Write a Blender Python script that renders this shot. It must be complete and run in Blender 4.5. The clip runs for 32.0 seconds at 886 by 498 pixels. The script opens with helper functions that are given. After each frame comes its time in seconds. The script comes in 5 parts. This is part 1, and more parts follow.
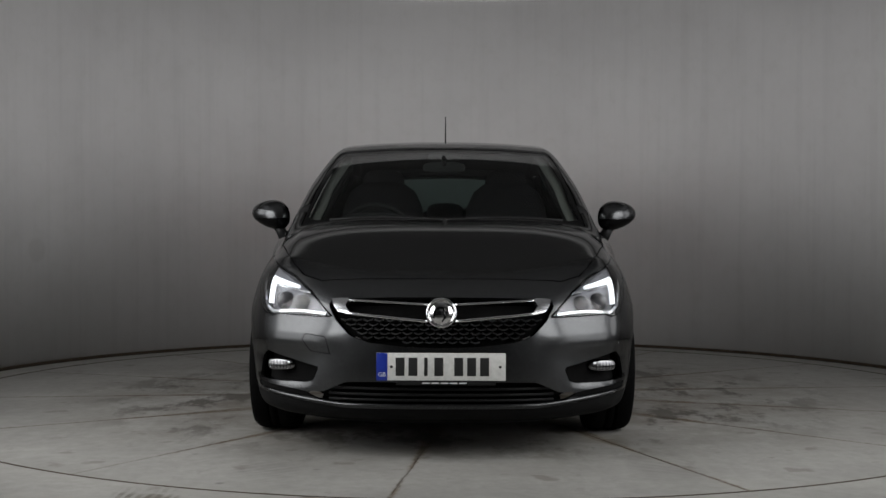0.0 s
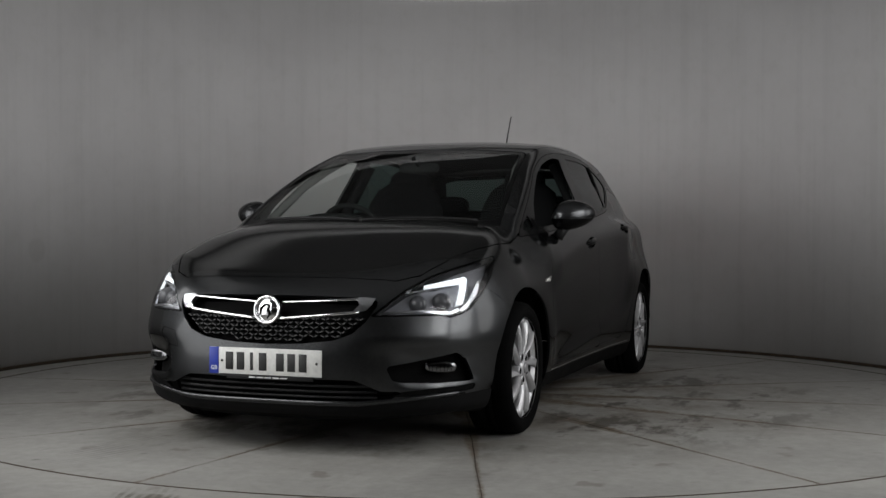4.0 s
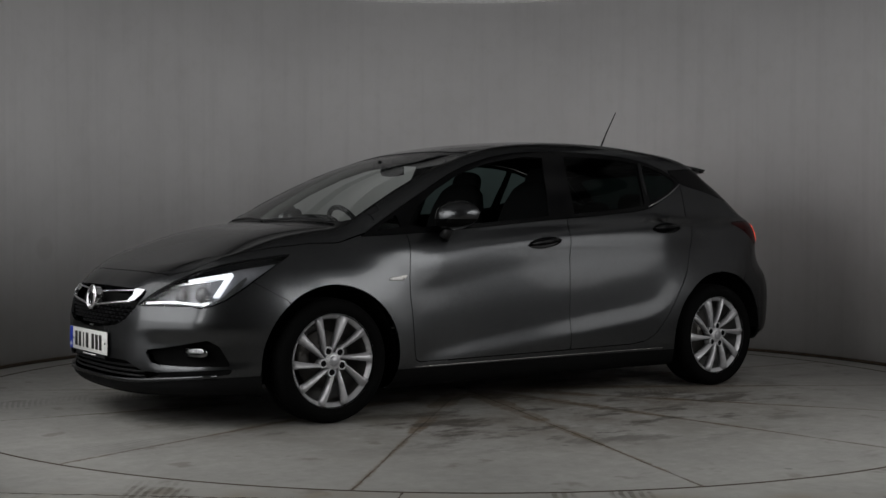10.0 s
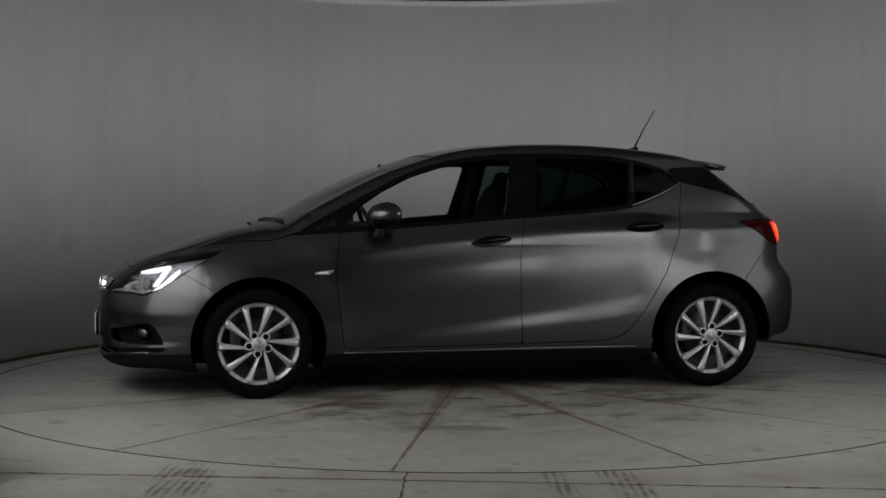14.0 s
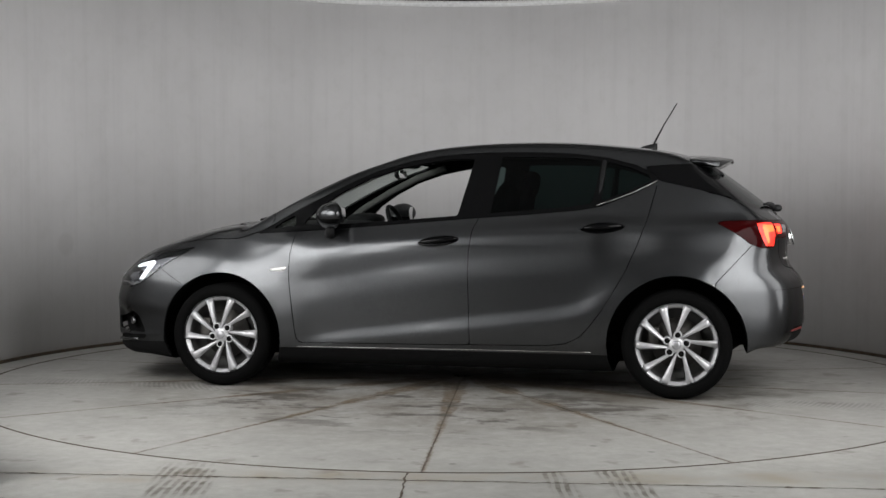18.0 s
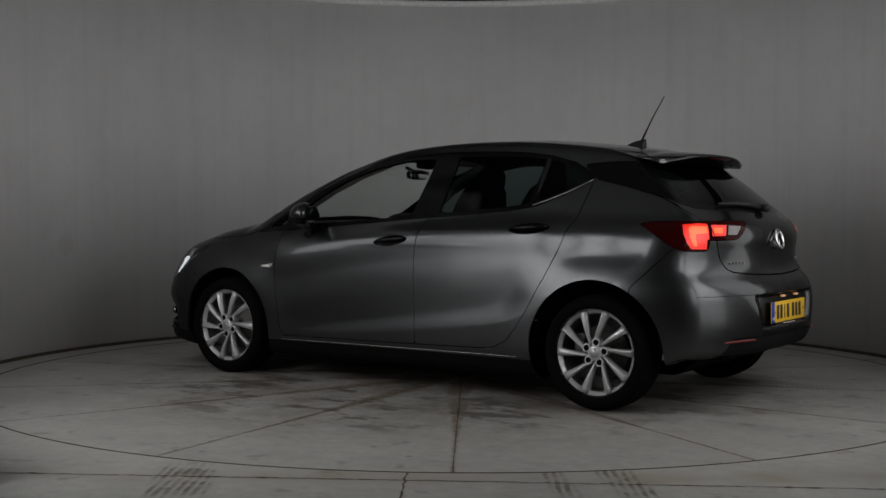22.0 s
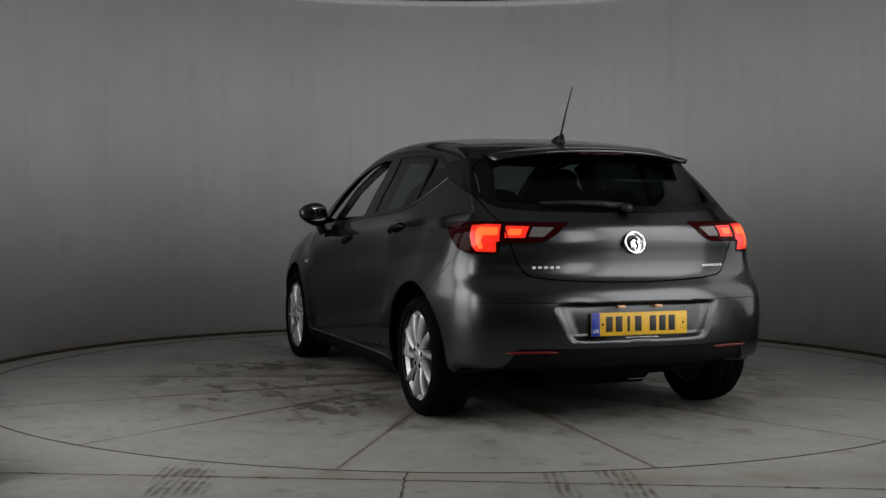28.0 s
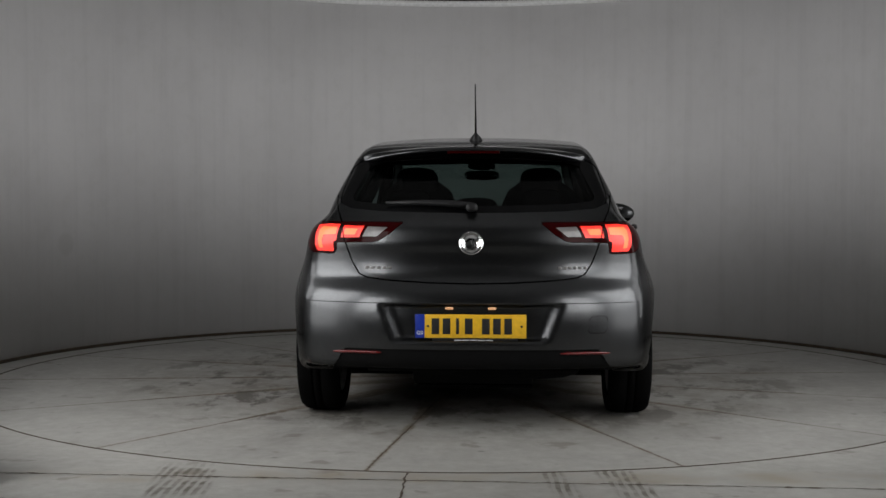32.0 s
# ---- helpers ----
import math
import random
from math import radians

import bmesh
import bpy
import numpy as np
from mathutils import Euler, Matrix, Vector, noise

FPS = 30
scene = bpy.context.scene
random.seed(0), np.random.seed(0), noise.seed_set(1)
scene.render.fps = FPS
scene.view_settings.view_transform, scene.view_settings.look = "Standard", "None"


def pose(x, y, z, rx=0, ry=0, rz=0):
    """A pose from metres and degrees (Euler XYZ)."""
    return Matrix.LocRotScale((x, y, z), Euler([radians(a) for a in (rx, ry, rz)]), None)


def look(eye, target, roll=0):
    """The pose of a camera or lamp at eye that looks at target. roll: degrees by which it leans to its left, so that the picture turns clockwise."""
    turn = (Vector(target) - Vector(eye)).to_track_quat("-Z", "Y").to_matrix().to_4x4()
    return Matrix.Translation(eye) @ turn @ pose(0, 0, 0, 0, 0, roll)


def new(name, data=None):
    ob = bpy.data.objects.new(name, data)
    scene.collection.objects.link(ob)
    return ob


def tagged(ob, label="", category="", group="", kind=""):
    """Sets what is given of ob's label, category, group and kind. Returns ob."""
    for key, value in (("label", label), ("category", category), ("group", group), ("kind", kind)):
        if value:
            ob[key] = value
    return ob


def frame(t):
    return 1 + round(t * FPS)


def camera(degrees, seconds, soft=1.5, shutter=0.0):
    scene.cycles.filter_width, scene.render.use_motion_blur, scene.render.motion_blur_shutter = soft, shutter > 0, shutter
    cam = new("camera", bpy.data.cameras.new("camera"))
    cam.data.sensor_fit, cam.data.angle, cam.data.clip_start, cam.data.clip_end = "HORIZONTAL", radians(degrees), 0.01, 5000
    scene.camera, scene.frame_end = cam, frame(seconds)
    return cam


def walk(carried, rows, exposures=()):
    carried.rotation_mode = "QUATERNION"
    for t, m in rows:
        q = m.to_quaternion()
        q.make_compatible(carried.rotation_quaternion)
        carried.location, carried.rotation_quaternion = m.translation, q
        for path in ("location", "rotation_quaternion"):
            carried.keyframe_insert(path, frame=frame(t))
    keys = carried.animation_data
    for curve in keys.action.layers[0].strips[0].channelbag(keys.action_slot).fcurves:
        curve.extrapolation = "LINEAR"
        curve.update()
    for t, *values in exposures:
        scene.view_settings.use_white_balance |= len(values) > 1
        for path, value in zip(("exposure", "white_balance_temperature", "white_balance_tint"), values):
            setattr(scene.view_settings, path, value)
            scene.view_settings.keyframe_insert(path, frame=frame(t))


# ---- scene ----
# ---------------- camera ----------------
cam = camera(38.666, 32.0, soft=1.5)


def aim(eye, yaw, pitch, roll):
    """Camera pose from the eye and its turn in degrees; yaw 0 looks along +y."""
    a, b = radians(yaw), radians(pitch)
    way = Vector((-math.sin(a) * math.cos(b), math.cos(a) * math.cos(b), math.sin(b)))
    return look(eye, Vector(eye) + way, roll)


def on_rail(s):
    """The camera slides back and up a little: s = 0 at the start, 1 at the end."""
    mix = lambda a, b: a + (b - a) * s
    return aim((0.0, mix(-7.301, -7.954), mix(0.9404, 1.0583)), mix(0.9327, 0.8825), mix(-0.8961, -1.8547), mix(0.2026, 0.0861))


RAIL = ((0, 0), (5, 0), (9.5, 0), (10, 0.26), (10.5, 0.38), (11, 0.55), (11.5, 0.63), (12, 0.64), (12.5, 0.76), (13, 0.9),
        (13.5, 0.99), (14, 1), (16.6, 1), (17, 1.08), (17.4, 1), (22, 1), (28.6, 1), (29, 0.95), (29.4, 1.0), (32, 1.0))
EXPOSURES = ((0, 0.06), (3, 0.03), (5, -0.3), (6, -0.5), (6.5, -0.38), (7, -0.22), (8, -0.12), (9, -0.3), (12, -0.48), (13.5, -0.5), (15, 0.1), (17, 0.72), (18, 0.78), (19, 0.55), (20, -0.02), (20.5, -0.22), (22, -0.58), (23, -0.66), (24, -0.72), (25, -0.53), (28, -0.28), (30, -0.27), (31, -0.25), (32, 0.08))
walk(cam, [(t, on_rail(s)) for t, s in RAIL], [(t, e - 0.05) for t, e in EXPOSURES])


STARTING = ((0, 0.0), (0.2, 0.0), (0.4, 0.04), (0.6, 0.13), (0.8, 0.26), (1.0, 0.415), (1.5, 0.87), (2.0, 1.345), (3.0, 2.325))


def turn_at(t):
    """The turntable's angle in degrees: at rest, a start, then a steady turn."""
    if t >= 3:
        return -89.4 - 5.83 * (t - 0.675)
    return -89.4 - 5.83 * float(np.interp(t, [k for k, _ in STARTING], [v for _, v in STARTING]))


# ---------------- light ----------------
world = bpy.data.worlds.new("world")
scene.world = world
world.use_nodes = True
world.node_tree.nodes["Background"].inputs[0].default_value = (0.02, 0.02, 0.022, 1)
world.node_tree.nodes["Background"].inputs[1].default_value = 0.2


def area_lamp(name, eye, target, sx, sy, watts, colour=(1, 1, 1)):
    data = bpy.data.lights.new(name, "AREA")
    data.shape, data.size, data.size_y, data.energy, data.color = "RECTANGLE", sx, sy, watts, colour
    ob = new(name, data)
    ob.matrix_world = look(eye, target)
    return ob


for side, share in ((-1, 1.05), (1, 0.88)):
    # tall light panels beside the opening, brighter towards the top; the west one is the stronger
    for z, high, watts in ((0.55, 0.56, 4.2), (1.08, 0.50, 8.4), (1.95, 1.24, 27.0)):
        area_lamp("panel_lamp", (side * 2.26, -2.40, z), (side * (2.26 - 0.843), -2.40 + 0.537, z), 1.35, high, watts * share)
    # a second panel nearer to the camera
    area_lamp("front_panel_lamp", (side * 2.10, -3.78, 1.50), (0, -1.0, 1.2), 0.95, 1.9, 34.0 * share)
    area_lamp("side_lamp", (side * 2.93, -1.08, 1.35), (side * 1.93, -0.72, 1.30), 1.0, 1.9, 17 if side < 0 else 11)

# ---------------- materials ----------------
def material(name):
    m = bpy.data.materials.new(name)
    m.use_nodes = True
    return m, m.node_tree, m.node_tree.nodes["Principled BSDF"]


def node(tree, kind, **values):
    n = tree.nodes.new(kind)
    for key, value in values.items():
        n.inputs[key.replace("_", " ")].default_value = value
    return n


def ramp(tree, fac, stops):
    n = tree.nodes.new("ShaderNodeValToRGB")
    els = n.color_ramp.elements
    while len(els) < len(stops):
        els.new(0.5)
    for e, (p, c) in zip(els, stops):
        e.position, e.color = p, (*c, 1) if len(c) == 3 else c
    tree.links.new(fac, n.inputs[0])
    return n.outputs[0]


def mixed(tree, fac, a, b, mode="MIX"):
    n = tree.nodes.new("ShaderNodeMix")
    n.data_type, n.blend_type = "RGBA", mode
    for value, socket in ((fac, n.inputs[0]), (a, n.inputs[6]), (b, n.inputs[7])):
        if hasattr(value, "is_linked"):
            tree.links.new(value, socket)
        else:
            socket.default_value = value if not isinstance(value, tuple) or len(value) == 4 else (*value, 1)
    return n.outputs[2]


def coords(tree, scale=(1, 1, 1)):
    c = tree.nodes.new("ShaderNodeTexCoord")
    m = node(tree, "ShaderNodeMapping", Scale=scale)
    tree.links.new(c.outputs["Object"], m.inputs[0])
    return m.outputs[0]


def noisy(tree, vec, scale, detail=6.0, rough=0.6):
    n = node(tree, "ShaderNodeTexNoise", Scale=scale, Detail=detail, Roughness=rough)
    tree.links.new(vec, n.inputs["Vector"])
    return n.outputs["Fac"]


def bumped(tree, bsdf, height, strength, distance):
    b = node(tree, "ShaderNodeBump", Strength=strength, Distance=distance)
    tree.links.new(height, b.inputs["Height"])
    tree.links.new(b.outputs[0], bsdf.inputs["Normal"])


def sums(tree, op, a, b=None, c=None):
    n = tree.nodes.new("ShaderNodeMath")
    n.operation = op
    for value, socket in zip((a, b, c), n.inputs):
        if value is None:
            continue
        if hasattr(value, "is_linked"):
            tree.links.new(value, socket)
        else:
            socket.default_value = value
    return n.outputs[0]


def plain(name, colour, rough=0.5, metal=0.0, coat=0.0, grain=0.06, scale=40.0, bump=0.0):
    """A surface with a light grain in colour and gloss."""
    m, t, b = material(name)
    vec = coords(t)
    n = noisy(t, vec, scale)
    dark = tuple(c * (1 - 2 * grain) for c in colour)
    light = tuple(min(1, c * (1 + 2 * grain)) for c in colour)
    t.links.new(ramp(t, n, ((0.3, dark), (0.7, light))), b.inputs["Base Color"])
    r = ramp(t, noisy(t, vec, scale * 0.2), ((0.3, (max(rough - 0.05, 0.02),) * 3), (0.7, (min(rough + 0.06, 1),) * 3)))
    t.links.new(r, b.inputs["Roughness"])
    b.inputs["Metallic"].default_value = metal
    b.inputs["Coat Weight"].default_value = coat
    b.inputs["Coat Roughness"].default_value = 0.03
    if bump:
        bumped(t, b, n, 0.4, bump)
    return m


def glow(name, colour, strength, base=(0.5, 0.5, 0.5)):
    m, t, b = material(name)
    b.inputs["Base Color"].default_value = (*base, 1)
    b.inputs["Emission Color"].default_value = (*colour, 1)
    b.inputs["Emission Strength"].default_value = strength
    b.inputs["Roughness"].default_value = 0.3
    return m


def glass(name, colour, rough=0.0, base=0.012):
    """Thin pane: clear see-through mixed with a mirror sheen."""
    m, t, b = material(name)
    out = t.nodes["Material Output"]
    clear = t.nodes.new("ShaderNodeBsdfTransparent")
    clear.inputs[0].default_value = (*colour, 1)
    gloss = t.nodes.new("ShaderNodeBsdfGlossy")
    gloss.inputs["Roughness"].default_value = rough
    facing = t.nodes.new("ShaderNodeLayerWeight")
    facing.inputs[0].default_value = 0.5
    sheen = sums(t, "MULTIPLY_ADD", sums(t, "POWER", facing.outputs["Facing"], 5.0), 0.85, base)
    mix = t.nodes.new("ShaderNodeMixShader")
    t.links.new(sheen, mix.inputs[0])
    t.links.new(clear.outputs[0], mix.inputs[1])
    t.links.new(gloss.outputs[0], mix.inputs[2])
    t.links.new(mix.outputs[0], out.inputs[0])
    return m


def paint_material():
    """Dark grey metallic paint with fine flakes under a clear coat."""
    m, t, b = material("grey_metallic_paint")
    vec = coords(t)
    v = node(t, "ShaderNodeTexVoronoi", Scale=900.0)
    t.links.new(vec, v.inputs["Vector"])
    flake = ramp(t, v.outputs["Color"], ((0.2, (0.0375, 0.0386, 0.0402)), (0.8, (0.0915, 0.0942, 0.0978))))
    broad = ramp(t, noisy(t, vec, 3.0), ((0.3, (0.94, 0.94, 0.94)), (0.7, (1, 1, 1))))
    t.links.new(mixed(t, 1.0, flake, broad, "MULTIPLY"), b.inputs["Base Color"])
    b.inputs["Metallic"].default_value = 1.0
    b.inputs["Specular Tint"].default_value = (0.05, 0.05, 0.05, 1)
    b.inputs["Roughness"].default_value = 0.31
    b.inputs["Coat Weight"].default_value = 1.0
    b.inputs["Coat Roughness"].default_value = 0.11
    b.inputs["Coat IOR"].default_value = 1.30
    bumped(t, b, noisy(t, vec, 60.0, 2.0), 0.02, 0.0005)
    return m


SMUDGE = (-2.91, 1.26, 0.79)


def wall_material():
    """Painted booth wall: smooth off-white render with faint vertical runs and scuffs."""
    m, t, b = material("booth_wall_paint")
    vec = coords(t)
    runs = noisy(t, coords(t, (7.0, 7.0, 0.25)), 1.6, 5.0, 0.6)
    blot = noisy(t, vec, 1.1, 5.0, 0.55)
    grime = noisy(t, vec, 9.0, 8.0, 0.7)
    c = ramp(t, blot, ((0.3, (0.58, 0.57, 0.57)), (0.7, (0.65, 0.64, 0.64))))
    c = mixed(t, 1.0, c, ramp(t, runs, ((0.34, (0.955, 0.955, 0.955)), (0.5, (1, 1, 1)))), "MULTIPLY")
    c = mixed(t, 1.0, c, ramp(t, grime, ((0.25, (0.95, 0.95, 0.94)), (0.5, (1, 1, 1)))), "MULTIPLY")
    # a round grey smudge where something was taken off the wall
    spot = node(t, "ShaderNodeVectorMath")
    spot.operation = "DISTANCE"
    spot.inputs[1].default_value = SMUDGE
    t.links.new(vec, spot.inputs[0])
    round_mark = ramp(t, spot.outputs["Value"], ((0.068, (1, 1, 1)), (0.095, (0, 0, 0))))
    c = mixed(t, sums(t, "MULTIPLY", round_mark, 0.22), c, (0.42, 0.41, 0.395))
    t.links.new(c, b.inputs["Base Color"])
    b.inputs["Roughness"].default_value = 0.55
    bumped(t, b, noisy(t, vec, 30.0), 0.08, 0.002)
    return m


def split_xy(tree, vec):
    n = tree.nodes.new("ShaderNodeSeparateXYZ")
    tree.links.new(vec, n.inputs[0])
    return n.outputs[0], n.outputs[1]


def within(tree, value, centre, half, soft):
    """1 inside centre +- half, fading over soft."""
    d = sums(tree, "ABSOLUTE", sums(tree, "SUBTRACT", value, centre))
    return sums(tree, "SUBTRACT", 1.0, sums(tree, "MINIMUM", sums(tree, "MAXIMUM", sums(tree, "DIVIDE", sums(tree, "SUBTRACT", d, half), soft), 0.0), 1.0))


def joint_stains(t, vec, c):
    """Brown seepage along the fourteen radial joints, and dark tyre scrubs."""
    x, y = split_xy(t, vec)
    r = sums(t, "SQRT", sums(t, "ADD", sums(t, "MULTIPLY", x, x), sums(t, "MULTIPLY", y, y)))
    turns = sums(t, "DIVIDE", sums(t, "ADD", sums(t, "ARCTAN2", y, x), radians(5.6)), radians(360 / 14))
    off = sums(t, "SUBTRACT", turns, sums(t, "ROUND", turns))
    fray = sums(t, "MULTIPLY", sums(t, "SUBTRACT", noisy(t, vec, 22.0, 6.0, 0.75), 0.5), 0.045)
    dist = sums(t, "ABSOLUTE", sums(t, "ADD", sums(t, "MULTIPLY", sums(t, "MULTIPLY", off, radians(360 / 14)), r), fray))
    wob = noisy(t, vec, 3.2, 6.0, 0.65)
    patch = ramp(t, noisy(t, vec, 1.9, 3.0), ((0.34, (0.12, 0.12, 0.12)), (0.50, (1, 1, 1))))
    width = sums(t, "MULTIPLY", sums(t, "MULTIPLY", wob, patch), sums(t, "MAXIMUM", sums(t, "SUBTRACT", 0.19, sums(t, "MULTIPLY", r, 0.086)), 0.004))
    mask = sums(t, "MULTIPLY", within(t, dist, 0.0, width, 0.015), sums(t, "MULTIPLY", patch, ramp(t, noisy(t, vec, 18.0, 6.0, 0.8), ((0.36, (0.15, 0.15, 0.15)), (0.52, (1, 1, 1))))))
    c = mixed(t, sums(t, "MULTIPLY", mask, 0.9), c, (0.10, 0.067, 0.036))
    thin = sums(t, "MULTIPLY", within(t, dist, 0.0, sums(t, "MULTIPLY", wob, 0.006), 0.005), ramp(t, noisy(t, vec, 4.0), ((0.4, (0.1, 0.1, 0.1)), (0.6, (1, 1, 1)))))
    c = mixed(t, sums(t, "MULTIPLY", thin, 0.75), c, (0.06, 0.045, 0.03))
    tread = node(t, "ShaderNodeTexWave", Scale=11.0, Distortion=0.6, Detail=1.0)
    tread.wave_type = "RINGS"
    tread.rings_direction = "Z"
    t.links.new(coords(t), tread.inputs["Vector"])
    for centre in (0.95, 1.0):
        near = sums(t, "MULTIPLY", within(t, sums(t, "ABSOLUTE", y), 0.78, 0.10, 0.06), within(t, sums(t, "ABSOLUTE", x), 2.0 if centre < 1 else 1.1, 0.5, 0.3))
        rub = sums(t, "MULTIPLY", near, ramp(t, tread.outputs["Fac"], ((0.35, (0.1, 0.1, 0.1)), (0.65, (0.8, 0.8, 0.8)))))
        rub = sums(t, "MULTIPLY", rub, ramp(t, noisy(t, vec, 2.4), ((0.42, (0, 0, 0)), (0.6, (0.75, 0.75, 0.75)))))
        c = mixed(t, rub, c, (0.11, 0.105, 0.1))
    # darker centre: real dirt, plus shade under the car put into the colour
    centre_dirt_shade = sums(t, "MULTIPLY", within(t, r, 0.0, 1.2, 1.4), ramp(t, noisy(t, vec, 2.1, 9.0, 0.75), ((0.40, (0, 0, 0)), (0.60, (0.8, 0.8, 0.8)))))
    c = mixed(t, centre_dirt_shade, c, (0.10, 0.085, 0.065))
    # sharper blotches: wet stains that also paint under-car shade into the floor
    stain_shade = noisy(t, coords(t, (1.0, 1.8, 1.0)), 1.7, 9.0, 0.68)
    edge = sums(t, "MULTIPLY", within(t, r, 0.7, 1.0, 0.6), ramp(t, stain_shade, ((0.515, (0, 0, 0)), (0.58, (0.8, 0.8, 0.8)))))
    c = mixed(t, edge, c, (0.045, 0.038, 0.03))
    flat = noisy(t, coords(t, (1.0, 2.2, 1.0)), 2.6, 8.0, 0.72)
    c = mixed(t, ramp(t, flat, ((0.60, (0, 0, 0)), (0.70, (0.45, 0.45, 0.45)))), c, (0.11, 0.1, 0.09))
    drops = node(t, "ShaderNodeTexVoronoi", Scale=3.4, Randomness=1.0)
    t.links.new(vec, drops.inputs["Vector"])
    c = mixed(t, ramp(t, drops.outputs["Distance"], ((0.035, (0.6, 0.6, 0.6)), (0.075, (0, 0, 0)))), c, (0.06, 0.055, 0.05))
    return c


def floor_marks(t, vec, c):
    """Tread prints that cross the threshold in front of the turntable."""
    x, y = split_xy(t, vec)
    skew = sums(t, "ADD", x, sums(t, "MULTIPLY", y, 0.12))
    wave = node(t, "ShaderNodeTexWave", Scale=9.0, Distortion=2.5, Detail=3.0)
    t.links.new(vec, wave.inputs["Vector"])
    band = within(t, y, -3.1, 0.22, 0.15)
    stain = sums(t, "MULTIPLY", within(t, y, -3.02, 0.06, 0.10), ramp(t, noisy(t, vec, 3.5, 7.0, 0.7), ((0.46, (0, 0, 0)), (0.66, (0.6, 0.6, 0.6)))))
    c = mixed(t, stain, c, (0.17, 0.135, 0.085))
    for centre, half in ((0.0, 0.03), (0.26, 0.06), (-1.46, 0.10)):
        m = sums(t, "MULTIPLY", band, within(t, skew, centre, half, 0.03))
        m = sums(t, "MULTIPLY", m, ramp(t, wave.outputs["Fac"], ((0.3, (0.15, 0.15, 0.15)), (0.6, (0.85, 0.85, 0.85)))))
        m = sums(t, "MULTIPLY", m, ramp(t, noisy(t, vec, 9.0), ((0.38, (0.1, 0.1, 0.1)), (0.6, (1, 1, 1)))))
        c = mixed(t, m, c, (0.055, 0.045, 0.03))
    return c


def concrete_material(name, base=(0.34, 0.335, 0.32), marks=None):
    m, t, b = material(name)
    vec = coords(t)
    c = ramp(t, noisy(t, vec, 1.6, 8.0, 0.65), ((0.25, tuple(k * 0.78 for k in base)), (0.75, tuple(k * 1.12 for k in base))))
    c = mixed(t, 1.0, c, ramp(t, noisy(t, vec, 14.0, 8.0, 0.7), ((0.3, (0.80, 0.80, 0.78)), (0.65, (1.03, 1.03, 1.03)))), "MULTIPLY")
    pits = noisy(t, vec, 48.0, 5.0, 0.7)
    c = mixed(t, ramp(t, pits, ((0.66, (0, 0, 0)), (0.72, (0.6, 0.6, 0.6)))), c, (0.09, 0.08, 0.065))
    spots = noisy(t, vec, 5.0, 3.0, 0.5)
    c = mixed(t, ramp(t, spots, ((0.64, (0, 0, 0)), (0.70, (0.55, 0.55, 0.55)))), c, (0.1, 0.085, 0.07))
    if marks:
        c = marks(t, vec, c)
    t.links.new(c, b.inputs["Base Color"])
    b.inputs["Roughness"].default_value = 0.6
    bumped(t, b, noisy(t, vec, 50.0), 0.25, 0.003)
    return m


PAINT = paint_material()
WALL = wall_material()
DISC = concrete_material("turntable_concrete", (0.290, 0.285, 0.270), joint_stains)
FLOOR = concrete_material("outer_concrete", (0.300, 0.295, 0.278), floor_marks)
DIRT = plain("packed_brown_dirt", (0.05, 0.035, 0.022), 0.9, grain=0.2)
PANEL = plain("white_diffuser_sheet", (0.8, 0.8, 0.8), 0.6)
BLACK_GLOSS = plain("gloss_black_plastic", (0.002, 0.002, 0.0022), 0.2)
BLACK_GLOSS.node_tree.nodes["Principled BSDF"].inputs["Specular IOR Level"].default_value = 0.12
BLACK = plain("black_plastic", (0.008, 0.008, 0.0085), 0.5, bump=0.0006)
BLACK.node_tree.nodes["Principled BSDF"].inputs["Specular IOR Level"].default_value = 0.25
RUBBER = plain("tyre_rubber", (0.0025, 0.0025, 0.0025), 0.85, bump=0.001)
RUBBER.node_tree.nodes["Principled BSDF"].inputs["Specular IOR Level"].default_value = 0.04
ROUGH_BLACK = plain("rough_black_plastic", (0.004, 0.004, 0.0042), 0.7)
ROUGH_BLACK.node_tree.nodes["Principled BSDF"].inputs["Specular IOR Level"].default_value = 0.1
SEAM = plain("dark_recess", (0.004, 0.004, 0.004), 0.9)
SEAM.node_tree.nodes["Principled BSDF"].inputs["Specular IOR Level"].default_value = 0.06
CHROME = plain("chrome", (0.85, 0.85, 0.86), 0.12, 1.0)
ALLOY = plain("silver_alloy", (0.44, 0.44, 0.45), 0.36, 0.45, 0.25)
# darker alloy for the inner side of the wheels
ALLOY_INNER = plain("darker_inner_alloy", (0.09, 0.088, 0.085), 0.6, 0.4)
TRIM_PALE = plain("grey_pillar_lining", (0.10, 0.098, 0.094), 0.8)
STEEL = plain("brushed_steel", (0.32, 0.31, 0.3), 0.4, 1.0)
FABRIC = plain("black_seat_fabric", (0.007, 0.007, 0.0075), 0.95, scale=200, bump=0.001)
FABRIC.node_tree.nodes["Principled BSDF"].inputs["Specular IOR Level"].default_value = 0.05
TRIM_IN = plain("dark_interior_plastic", (0.009, 0.009, 0.0095), 0.7)
TRIM_IN.node_tree.nodes["Principled BSDF"].inputs["Specular IOR Level"].default_value = 0.15
CEILING = plain("grey_ceiling_paint", (0.25, 0.25, 0.25), 0.9)
ROOM = plain("dark_room_paint", (0.05, 0.05, 0.05), 0.9)
RIM_WHITE = plain("white_rim_paint", (0.72, 0.72, 0.72), 0.5)
GLASS_CLEAR = glass("clear_green_glass", (0.80, 0.86, 0.83))
GLASS_DARK = glass("privacy_tinted_glass", (0.095, 0.135, 0.13))
